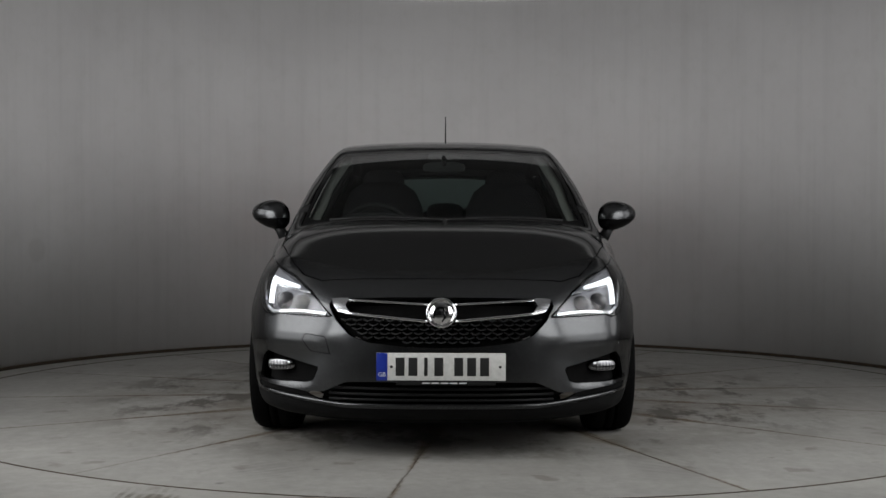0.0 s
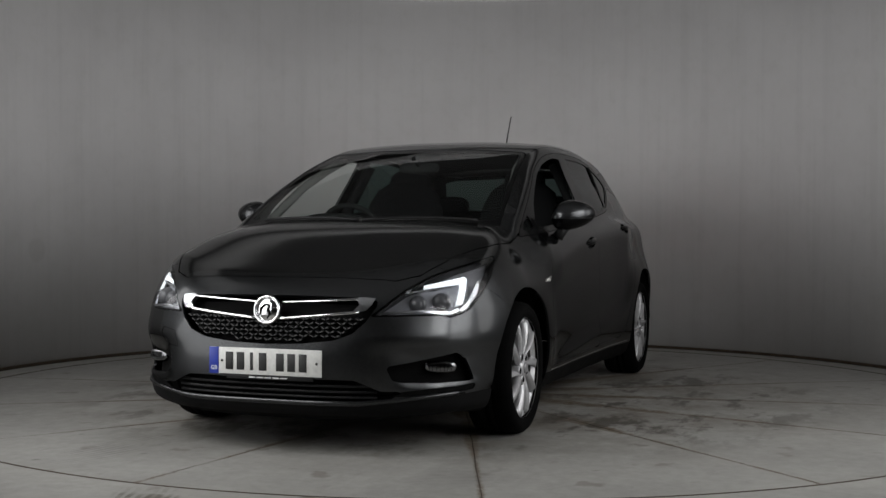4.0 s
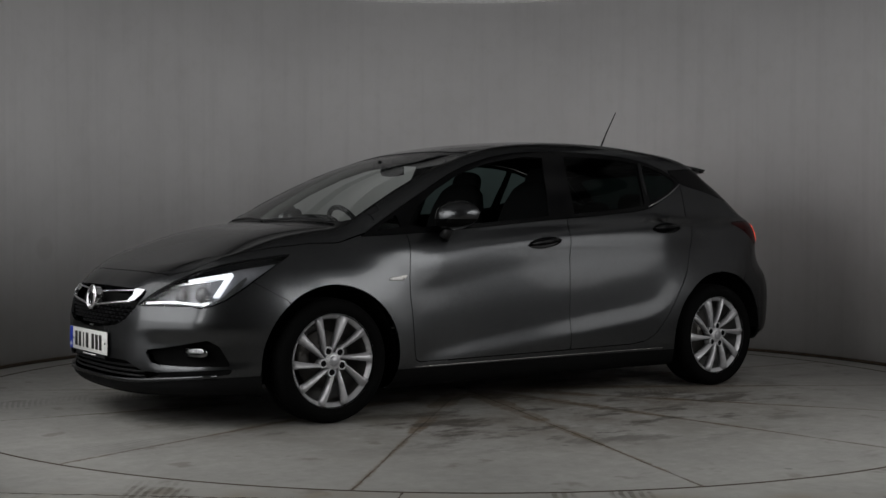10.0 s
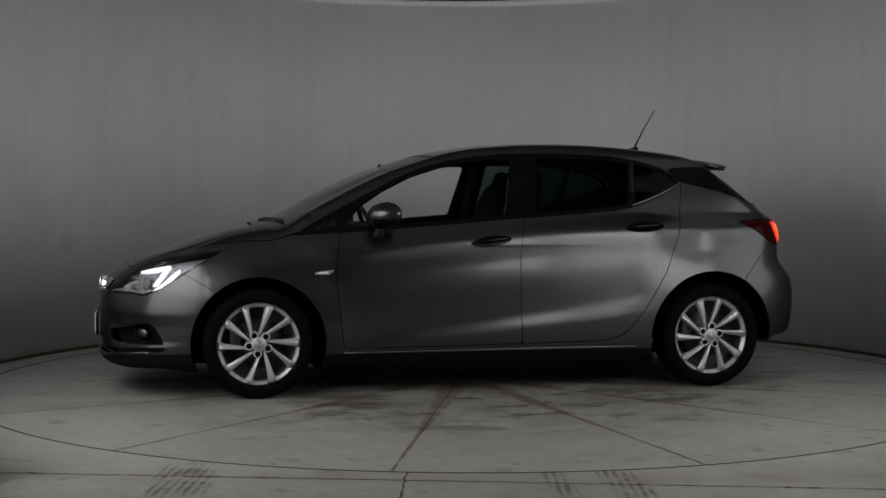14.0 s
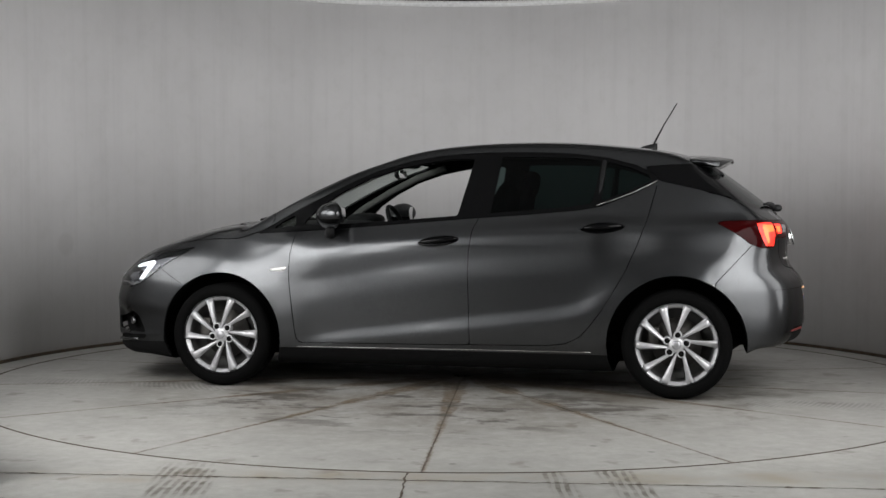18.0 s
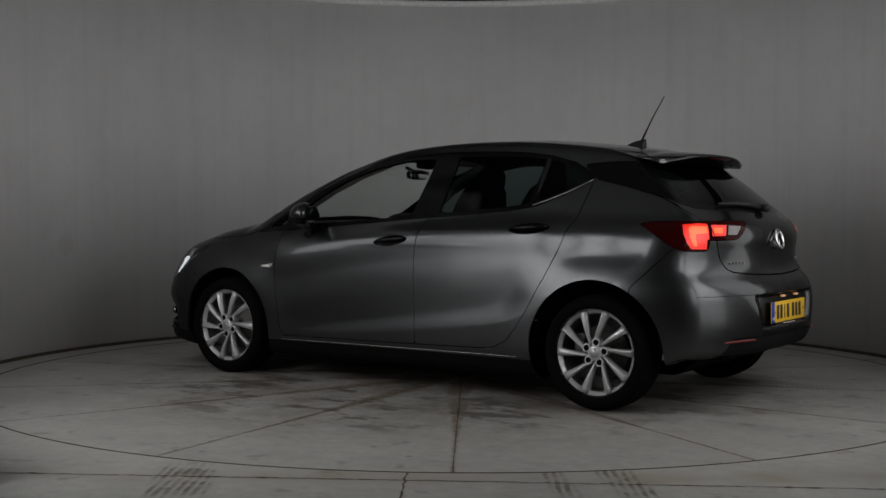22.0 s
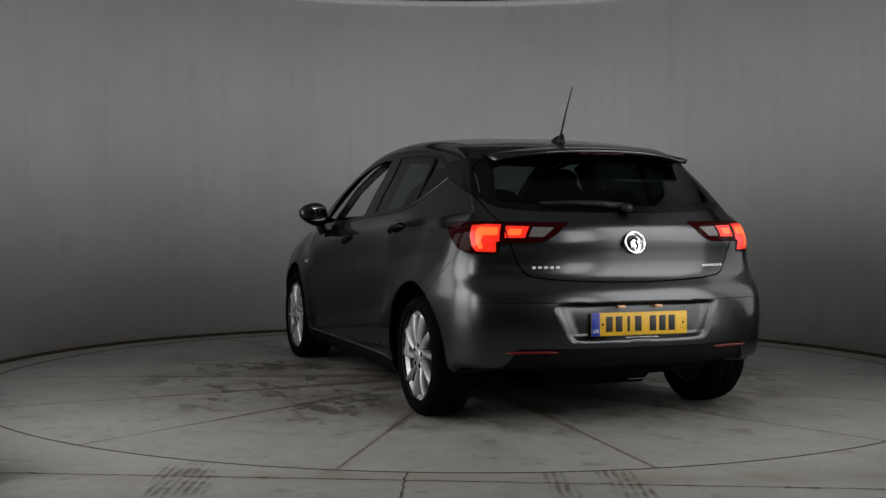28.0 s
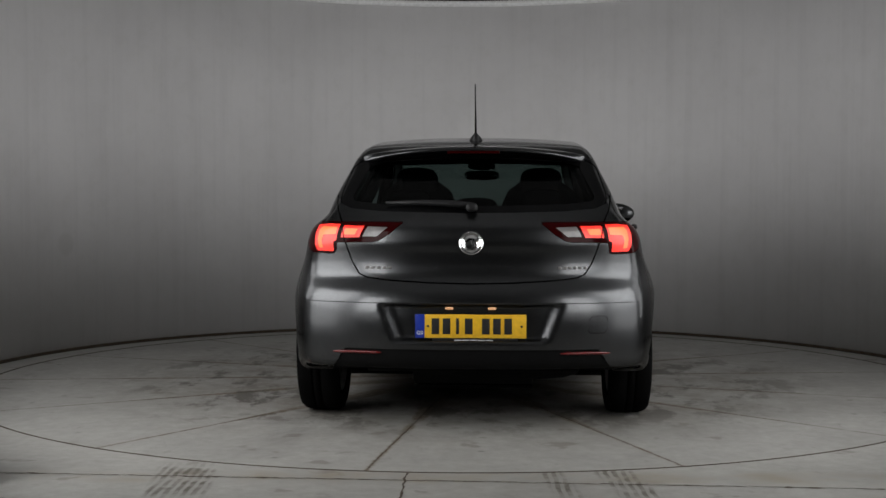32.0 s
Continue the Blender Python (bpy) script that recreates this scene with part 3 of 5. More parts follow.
def ragged(seed):
    """A joint's wandering line: sideways offset along the radius."""
    g = np.random.default_rng(seed)
    a = g.normal(0, 0.0022, 60)
    b = np.interp(np.arange(60), np.arange(0, 60, 6), g.normal(0, 0.003, 10))
    return a + b


for k in range(14):
    bm = bmesh.new()
    rows = []
    lo, hi = ragged(k), ragged((k + 1) % 14)
    for i in range(60):
        r = 0.05 + (DISC_R - 0.007 - 0.05) * i / 59
        a0 = radians(-5.6 + SECTOR * k) + (lo[i] * 0.8 + 0.0012) / r
        a1 = radians(-5.6 + SECTOR * (k + 1)) + (hi[i] * 0.8 - 0.0012) / r
        line = []
        for j, t in enumerate((0, 0, 0.003 / r / (a1 - a0), 0.25, 0.5, 0.75, 1 - 0.003 / r / (a1 - a0), 1, 1)):
            a = a0 + (a1 - a0) * min(max(t, 0), 1)
            z = -0.028 if j in (0, 8) else -0.0012 if j in (1, 7) else 0.0
            line.append(bm.verts.new((r * math.cos(a), r * math.sin(a), z)))
        rows.append(line)
    rows.append([bm.verts.new((v.co.x, v.co.y, -0.028)) for v in rows[-1]])
    for p, q in zip(rows, rows[1:]):
        for j in range(8):
            bm.faces.new((p[j], q[j], q[j + 1], p[j + 1]))
    bmesh.ops.recalc_face_normals(bm, faces=bm.faces)
    if sum(f.normal.z for f in bm.faces) < 0:
        bmesh.ops.reverse_faces(bm, faces=bm.faces)
    part("slab", bm, DISC, turntable, smooth=False)


setting("floor_gap", ring_mesh(DISC_R - 0.005, DISC_R + 0.006, -0.01, 0.0018, 0, 360, 240), DIRT, "thin dark gap round the turntable", "floor joint")


def crack(points, width, seed, parent_name):
    """A thin dark joint cut in the outer floor."""
    g = np.random.default_rng(seed)
    bm = bmesh.new()
    rows = []
    for i, (x, y) in enumerate(points):
        x2, y2 = points[min(i + 1, len(points) - 1)]
        x1, y1 = points[max(i - 1, 0)]
        n = Vector((-(y2 - y1), x2 - x1, 0)).normalized()
        w = width * g.uniform(0.15, 1.1) * (2.4 if g.random() < 0.12 else 1.0)
        c = Vector((x, y, 0.0015)) + n * g.normal(0, width * 0.5)
        rows.append((bm.verts.new(c + n * w), bm.verts.new(c + Vector((0, 0, 0.0005))), bm.verts.new(c - n * w)))
    for p, q in zip(rows, rows[1:]):
        for j in range(2):
            bm.faces.new((p[j], q[j], q[j + 1], p[j + 1]))
    return setting(parent_name, bm, DIRT, "dark dirty joint between floor slabs", "floor joint", False)


crack([(x, -3.095 - 0.064 * x) for x in np.linspace(-1.9, 1.9, 180)], 0.006, 3, "floor_joint_1")
crack([(-0.222 - 0.01 * t, -2.95 - 3.0 * t) for t in np.linspace(0, 1, 60)], 0.006, 4, "floor_joint_2")

BULB = glow("lamp_bulb_white", (1.0, 0.97, 0.92), 45.0, (0.8, 0.8, 0.8))
for x, y, z in ((-1.3, -8.6, 2.9), (0.9, -9.4, 2.9), (2.1, -8.2, 2.7), (-0.2, -9.9, 2.2)):
    lamp_thing = tagged(new("ceiling_lamp"), "small white bulb lamp hung in the dark room", "lamp", "room lamps")
    lamp_thing.location = (x, y, z)
    bulb = bmesh.new()
    bmesh.ops.create_uvsphere(bulb, u_segments=16, v_segments=10, radius=0.035)
    part("bulb", bulb, BULB, lamp_thing, "glowing white bulb")
    part("cord", box_mesh(0.012, 0.012, 3.7 - z - 0.03, 0, (0, 0, (3.7 - z) / 2 + 0.015)), BLACK, lamp_thing, "black cord", False)

# ---------------- the car: outer panels ----------------
car = tagged(new("car"), "dark grey metallic five-door hatchback on the turntable", "car")


def xz(points, ymin=0.3, r=0.0):
    """A test for a region drawn in side view, on both flanks."""
    return lambda p: np.minimum(inside_poly(points, p[:, 0], p[:, 2], r), np.abs(p[:, 1]) - ymin)


def yz(points, front, x0, r=0.0):
    """A region drawn in front (or rear) view, as half outline from the middle line."""
    full = list(points) + [(-y, z) for y, z in reversed(points) if y > 0]
    return lambda p: np.minimum(inside_poly(full, p[:, 1], p[:, 2], r), (p[:, 0] - x0) * (1 if front else -1))


def wrap_front(p):
    return np.abs(p[:, 1]) + (2.2 - p[:, 0]) * 0.9


def wrap_rear(p):
    return np.abs(p[:, 1]) + (p[:, 0] + 2.07) * 0.9


def round_front(points, r=0.0, x0=1.4):
    """A region on the front corner, in lengths along the wrapped plan and heights."""
    return lambda p: np.minimum(inside_poly(points, wrap_front(p), p[:, 2], r), p[:, 0] - x0)


def round_rear(points, r=0.0):
    return lambda p: np.minimum(inside_poly(points, wrap_rear(p), p[:, 2], r), -1.4 - p[:, 0])


def left(p):
    return p[:, 1]


def both(name, skin, mat, parent, label="", rim=0.012):
    """A pair of pieces, one on each flank; returns them left first."""
    a, b = skin.cut(left(skin.v))
    return skin_part(name, a, mat, parent, label, rim), skin_part(name, b, mat, parent, label, rim)


skin = car_skin()

# wheel arches and underside
for cx, r in ((AXLE, 0.372), (-AXLE, 0.384)):
    skin = skin.cut(np.minimum(r - np.hypot(skin.v[:, 0] - cx, (skin.v[:, 2] - HUB_Z)), np.abs(skin.v[:, 1]) - 0.3))[1]
under, skin = skin.cut(0.165 + 0.076 * step(1.3, 1.1, np.abs(skin.v[:, 0])) - skin.v[:, 2])
skin_part("underbody", under, SEAM, car, "black underbody", 0)

# windows
DLO = ((1.13, 0.905), (0.99, 0.99), (0.85, 1.065), (0.65, 1.17), (0.52, 1.235), (0.39, 1.287), (0.22, 1.335), (0.06, 1.363), (-0.11, 1.378), (-0.27, 1.384),
       (-0.44, 1.384), (-0.62, 1.38), (-0.78, 1.37), (-0.94, 1.348), (-1.09, 1.308), (-1.2, 1.255), (-1.225, 1.215), (-1.08, 1.14), (-0.9, 1.068),
       (-0.76, 1.045), (-0.44, 1.018), (-0.11, 0.995), (0.38, 0.955), (0.7, 0.93))
window_band, skin = skin.part_off(xz(DLO, 0.45), 0.0015)
GLASS_FRONT = ((0.80, 1.015), (0.845, 0.965), (0.76, 0.955), (0.38, 0.978), (-0.085, 1.015), (-0.16, 1.345), (-0.02, 1.345), (0.12, 1.325), (0.28, 1.293),
               (0.46, 1.235), (0.62, 1.155), (0.74, 1.075))
GLASS_REAR = ((-0.275, 1.03), (-0.44, 1.042), (-0.70, 1.064), (-0.85, 1.085), (-0.90, 1.332), (-0.78, 1.347), (-0.62, 1.354), (-0.44, 1.356), (-0.32, 1.355))
GLASS_QUARTER = ((-0.905, 1.098), (-1.04, 1.15), (-1.185, 1.218), (-1.165, 1.25), (-1.07, 1.29), (-0.955, 1.322), (-0.93, 1.322))
GLASS_CORNER = ((0.885, 0.955), (1.035, 0.935), (0.985, 0.972), (0.90, 1.018))
opening, window_band = window_band.part_off(xz(GLASS_FRONT, 0.4), 0.0)  # the front windows are wound down
for name, shape, mat, label in (("rear_door_window", GLASS_REAR, GLASS_DARK, "dark tinted rear side window"),
                                ("quarter_window", GLASS_QUARTER, GLASS_DARK, "dark tinted quarter window"), ("corner_window", GLASS_CORNER, GLASS_CLEAR, "small clear corner window")):
    pane, window_band = window_band.part_off(xz(shape, 0.4), 0.0)
    both(name, pane.moved(-0.004), mat, car, label, 0.0)
both("window_surround", window_band, BLACK_GLOSS, car, "gloss black window surround and pillars")

SCREEN = ((0, 0.972), (0.3, 0.968), (0.6, 0.955), (0.69, 0.958), (0.675, 1.03), (0.655, 1.12), (0.615, 1.25), (0.578, 1.345), (0.55, 1.362), (0.3, 1.378), (0, 1.384))
SCREEN_IN = ((0, 1.0), (0.3, 0.996), (0.62, 0.985), (0.665, 0.995), (0.655, 1.04), (0.633, 1.12), (0.597, 1.24), (0.56, 1.335), (0.54, 1.348), (0.3, 1.358), (0, 1.364))
screen, skin = skin.part_off(yz(SCREEN, True, 0.1), 0.0015)
pane, frit = screen.part_off(yz(SCREEN_IN, True, 0.1), 0.0)
skin_part("windscreen", pane.moved(-0.003), GLASS_CLEAR, car, "clear windscreen", 0)
skin_part("windscreen_border", frit.moved(-0.003), BLACK_GLOSS, car, "black windscreen border", 0.01)

HATCH = ((0, 1.40), (0.5, 1.40), (0.60, 1.33), (0.625, 1.26), (0.66, 1.13), (0.655, 1.085), (0.60, 1.06), (0.45, 1.045), (0.2, 1.038), (0, 1.036))
HATCH_IN = ((0, 1.31), (0.45, 1.295), (0.535, 1.275), (0.565, 1.2), (0.60, 1.12), (0.585, 1.095), (0.45, 1.08), (0.2, 1.073), (0, 1.07))
hatch, skin = skin.part_off(yz(HATCH, False, -1.44), 0.0015)
pane, frit = hatch.part_off(yz(HATCH_IN, False, -1.4), 0.0)
skin_part("rear_window", pane.moved(-0.003), GLASS_HATCH, car, "dark tinted rear window", 0)
skin_part("rear_window_border", frit.moved(-0.003), BLACK_GLOSS, car, "black rear window border", 0.01)
C_PANEL = ((-1.14, 1.298), (-1.235, 1.213), (-1.42, 1.172), (-1.6, 1.125), (-1.80, 1.06), (-1.78, 1.12), (-1.60, 1.27), (-1.50, 1.31), (-1.3, 1.31))
panel, skin = skin.part_off(xz(C_PANEL, 0.4), 0.0015)
both("pillar_panel", panel, BLACK_GLOSS, car, "gloss black rear pillar panel")

# bonnet and front
BONNET = ((2.062, 0), (2.060, 0.2), (2.05, 0.38), (2.025, 0.50), (1.955, 0.585), (1.84, 0.645), (1.72, 0.685), (1.5, 0.735), (1.25, 0.765), (1.06, 0.765), (1.03, 0.74), (1.12, 0.5), (1.165, 0.3), (1.185, 0))


def bonnet_test(p):
    full = list(BONNET) + [(x, -y) for x, y in reversed(BONNET) if y > 0]
    return np.minimum(inside_poly(full, p[:, 0], p[:, 1]), p[:, 2] - 0.62)


bonnet, skin = skin.part_off(bonnet_test)
skin_part("bonnet", bonnet, PAINT, car, "dark grey bonnet")
cowl, skin = skin.part_off(lambda p: np.minimum(np.minimum(p[:, 0] - 0.98, 1.25 - p[:, 0]), np.minimum(0.72 - np.abs(p[:, 1]), p[:, 2] - 0.9)), 0.0)
both("cowl", cowl.moved(-0.004), BLACK, car, "black scuttle panel below the windscreen")

LAMP = ((0.475, 0.580), (0.60, 0.645), (0.70, 0.69), (0.86, 0.742), (1.03, 0.778), (1.2, 0.802), (1.385, 0.822), (1.30, 0.75), (1.19, 0.672), (1.08, 0.608), (1.0, 0.582), (0.93, 0.572),
        (0.87, 0.583), (0.7, 0.582))
lamp, skin = skin.part_off(round_front(LAMP), 0.0015)
GRILLE = ((0, 0.662), (0.2, 0.661), (0.36, 0.657), (0.455, 0.65), (0.462, 0.625), (0.43, 0.565), (0.375, 0.51), (0.30, 0.482), (0.15, 0.466), (0, 0.461))
grille, skin = skin.part_off(yz(GRILLE, True, 1.7), 0.0)
grille, lamp = grille.refined().refined(), lamp.refined().refined()
FOG = ((0.55, 0.376), (0.59, 0.318), (0.64, 0.308), (0.81, 0.302), (1.06, 0.303), (1.11, 0.302), (1.095, 0.328), (1.044, 0.398), (0.975, 0.426), (0.844, 0.408), (0.717, 0.392))
fog, skin = skin.part_off(round_front(FOG), 0.0)
INTAKE = ((0, 0.322), (0.28, 0.322), (0.385, 0.320), (0.43, 0.30), (0.485, 0.274), (0.58, 0.272), (0.52, 0.243), (0.42, 0.232), (0.2, 0.222), (0, 0.220))
intake, skin = skin.part_off(yz(INTAKE, True, 1.7), 0.0)
SLOT = ((0.60, 0.264), (0.66, 0.272), (0.81, 0.281), (1.05, 0.289), (1.115, 0.291), (1.118, 0.268), (0.98, 0.254), (0.8, 0.250), (0.66, 0.249), (0.60, 0.250))
slot, skin = skin.part_off(round_front(SLOT), 0.0)
front, skin = skin.part_off(lambda p: p[:, 0] - 1.57 - np.clip(p[:, 2] - 0.6, 0, 1) * 1.75)
splitter, front = front.part_off(lambda p: 0.212 + np.maximum(np.abs(p[:, 1]) - 0.4, 0) * 0.10 - p[:, 2], 0.001)
skin_part("front_bumper", front, PAINT, car, "dark grey front bumper")
skin_part("front_lip", splitter, ROUGH_BLACK, car, "black lower lip of the front bumper")

# rear
TAIL = ((0.445, 0.992), (0.50, 0.935), (0.56, 0.902), (0.60, 0.895), (0.83, 0.893), (0.845, 0.842), (0.90, 0.838), (1.04, 0.842), (1.12, 0.862), (1.20, 0.918), (1.268, 0.978), (1.22, 0.989), (1.1, 0.994), (0.8, 0.994))
tail, skin = skin.part_off(round_rear(TAIL), 0.0015)
tail = tail.refined().refined()
GATE = ((0, 1.2), (0.70, 1.2), (0.665, 1.05), (0.632, 0.99), (0.612, 0.90), (0.575, 0.80), (0.54, 0.745), (0.50, 0.728), (0.39, 0.716), (0.2, 0.706), (0, 0.702))
gate, skin = skin.part_off(yz(GATE, False, -1.5), 0.0035)
skin_part("tailgate", gate, PAINT, car, "dark grey tailgate")
rear, skin = skin.part_off(lambda p: -1.54 - np.clip(p[:, 2] - 0.65, 0, 1) * 0.95 - p[:, 0])
valance, rear = rear.part_off(lambda p: 0.395 - p[:, 2] - np.maximum(np.abs(p[:, 1]) - 0.60, 0) * 1.5 - np.maximum(np.abs(p[:, 1]) - 0.72, 0) * 5, 0.001)
skin_part("rear_bumper", rear, PAINT, car, "dark grey rear bumper", 0.012)
skin_part("rear_valance", valance.moved(-0.006), ROUGH_BLACK, car, "black lower rear valance")

# flanks
def oval(cx, cz, rx, rz, tilt):
    c, s = math.cos(tilt), math.sin(tilt)

    def test(p):
        u, w = (p[:, 0] - cx) * c + (p[:, 2] - cz) * s, (p[:, 2] - cz) * c - (p[:, 0] - cx) * s
        return np.minimum((1 - np.sqrt((u / rx) ** 2 + (np.abs(w) / rz) ** 1.6)) * rz, np.abs(p[:, 1]) - 0.5)
    return test


cup, skin = skin.part_off(oval(0.012, 0.869, 0.125, 0.030, -0.11), 0.0)
cup_r, skin = skin.part_off(oval(-0.92, 0.949, 0.125, 0.030, -0.06), 0.0)
FRONT_DOOR = ((0.875, 0.915), (0.895, 0.80), (0.903, 0.70), (0.90, 0.62), (0.882, 0.46), (0.866, 0.32), (0.852, 0.280), (0.827, 0.271), (0.4, 0.274), (-0.1, 0.278), (-0.172, 0.280), (-0.166, 0.44), (-0.16, 0.66),
              (-0.162, 0.80), (-0.182, 0.94), (-0.21, 1.0), (-0.25, 1.06), (0.2, 1.1), (0.9, 1.0))
door, skin = skin.part_off(xz(FRONT_DOOR, 0.5))
LINE_DOORS = [door]
front_doors = both("front_door", door, PAINT, car, "dark grey front door")
REAR_DOOR = ((-0.172, 0.280), (-0.62, 0.287), (-0.72, 0.300), (-0.80, 0.34), (-0.865, 0.415), (-0.92, 0.49), (-1.04, 0.69), (-1.115, 0.86), (-1.165, 1.0), (-1.21, 1.17), (-1.215, 1.24), (-0.9, 1.2),
             (-0.25, 1.06), (-0.21, 1.0), (-0.182, 0.94), (-0.162, 0.80), (-0.16, 0.66), (-0.166, 0.44))
door, skin = skin.part_off(xz(REAR_DOOR, 0.5))
LINE_DOORS.append(door)
rear_doors = both("rear_door", door, PAINT, car, "dark grey rear door")
roof, skin = skin.part_off(lambda p: np.minimum(np.minimum(0.585 - np.abs(p[:, 1]), p[:, 2] - 1.25), 0.86 - np.abs(p[:, 0] + 0.54)), 0.0012)
skin_part("roof", roof, PAINT, car, "dark grey roof panel")
wing, skin = skin.part_off(lambda p: p[:, 0] - 0.9 + np.maximum(p[:, 2] - 0.93, 0) * 4, 0.0)
both("front_wing", wing, PAINT, car, "dark grey front wing")
both("rear_quarter", skin, PAINT, car, "dark grey rear quarter and roof rail")

for cups, doors in ((cup, front_doors), (cup_r, rear_doors)):
    for piece, door in zip(cups.cut(left(cups.v)), doors):
        skin_part("handle_recess", piece.moved(-0.016), BLACK_GLOSS, door, "dark handle recess", 0)

# dark lining seen in the shut lines and openings
lining = None
for piece in (skin, wing, bonnet, front, rear, gate, roof, LINE_DOORS[0], LINE_DOORS[1], window_band, frit, panel, splitter, cowl):
    lining = piece.moved(-0.016) if lining is None else lining.joined(piece.moved(-0.016))
skin_part("inner_lining", lining, SEAM, car, "black inner lining", 0)


# ---------------- the car: fittings ----------------
def cast(start, way, reach=2.5):
    """The first point of the car's form along a line."""
    p, d = np.array(start, float), np.array(way, float)
    d /= np.linalg.norm(d)
    ts = np.linspace(0, reach, 500)
    val = car_field(p + ts[:, None] * d)
    hit = np.argmax(val < 0)
    a, b = ts[max(hit - 1, 0)], ts[hit]
    for _ in range(25):
        m = (a + b) / 2
        if car_field((p + m * d)[None])[0] < 0:
            b = m
        else:
            a = m
    return p + a * d


def on_front(y, z):
    return cast((2.6, y, z), (-1, 0, 0))


def on_rear(y, z):
    return cast((-2.6, y, z), (1, 0, 0))


def on_side(x, z, s=1):
    return cast((x, s * 1.3, z), (0, -s, 0))


def out_of(p):
    g = gradient(np.array(p, float)[None])[0]
    return g / np.linalg.norm(g)


def tube(points, radii, sides=10, closed=False):
    """A round bar along points."""
    bm = bmesh.new()
    pts = [Vector(p) for p in points]
    n = len(pts)
    radii = radii if hasattr(radii, "__len__") else [radii] * n
    rings = []
    for i, p in enumerate(pts):
        a = pts[(i - 1) % n] if closed or i else pts[0]
        b = pts[(i + 1) % n] if closed or i < n - 1 else pts[-1]
        t = (b - a).normalized()
        q = t.to_track_quat("Z", "Y")
        rings.append([bm.verts.new(p + q @ Vector((math.cos(k * 2 * math.pi / sides), math.sin(k * 2 * math.pi / sides), 0)) * radii[i]) for k in range(sides)])
    for i in range(n if closed else n - 1):
        a, b = rings[i], rings[(i + 1) % n]
        for k in range(sides):
            bm.faces.new((a[k], a[(k + 1) % sides], b[(k + 1) % sides], b[k]))
    if not closed:
        bm.faces.new(rings[0][::-1])
        bm.faces.new(rings[-1])
    bmesh.ops.recalc_face_normals(bm, faces=bm.faces)
    return bm


def turned(profile, steps=64, axis="Y"):
    """A round solid from (radius, height) pairs about an axis."""
    bm = bmesh.new()
    rings = []
    for r, h in profile:
        if r < 1e-6:
            rings.append([bm.verts.new((0, h, 0) if axis == "Y" else (h, 0, 0) if axis == "X" else (0, 0, h))])
            continue
        ring = []
        for k in range(steps):
            a = 2 * math.pi * k / steps
            u, w = r * math.cos(a), r * math.sin(a)
            ring.append(bm.verts.new((u, h, w) if axis == "Y" else (h, u, w) if axis == "X" else (u, w, h)))
        rings.append(ring)
    for a, b in zip(rings, rings[1:]):
        for k in range(steps):
            q = [a[k % len(a)], a[(k + 1) % len(a)], b[(k + 1) % len(b)], b[k % len(b)]]
            q = list(dict.fromkeys(q))
            if len(q) > 2:
                bm.faces.new(q)
    bmesh.ops.recalc_face_normals(bm, faces=bm.faces)
    return bm


def prism(points, depth, bevel=0.0, axis="X"):
    """A flat outline (u, v) given depth; axis names the depth's direction."""
    bm = bmesh.new()
    spot = (lambda u, v, d: (d, u, v)) if axis == "X" else (lambda u, v, d: (u, d, v)) if axis == "Y" else (lambda u, v, d: (u, v, d))
    a = [bm.verts.new(spot(u, v, 0)) for u, v in points]
    b = [bm.verts.new(spot(u, v, depth)) for u, v in points]
    bm.faces.new(a)
    bm.faces.new(b[::-1])
    for i in range(len(a)):
        j = (i + 1) % len(a)
        bm.faces.new((a[i], b[i], b[j], a[j]))
    bmesh.ops.recalc_face_normals(bm, faces=bm.faces)
    if bevel:
        bmesh.ops.bevel(bm, geom=bm.edges[:], offset=bevel, segments=2, affect="EDGES", profile=0.5)
    return bm


def blob(rx, ry, rz, power=2.5, centre=(0, 0, 0), steps=24):
    """A rounded box between a ball and a brick."""
    bm = bmesh.new()
    bmesh.ops.create_uvsphere(bm, u_segments=steps, v_segments=steps // 2, radius=1)
    for v in bm.verts:
        d = sum(abs(c) ** power for c in v.co) ** (1 / power)
        v.co = Vector((v.co.x / d * rx, v.co.y / d * ry, v.co.z / d * rz)) + Vector(centre)
    return bm


def placed(ob, m):
    ob.matrix_basis = m
    return ob


# wheels
IRON = plain("worn_dark_iron", (0.09, 0.085, 0.08), 0.5, 0.8)


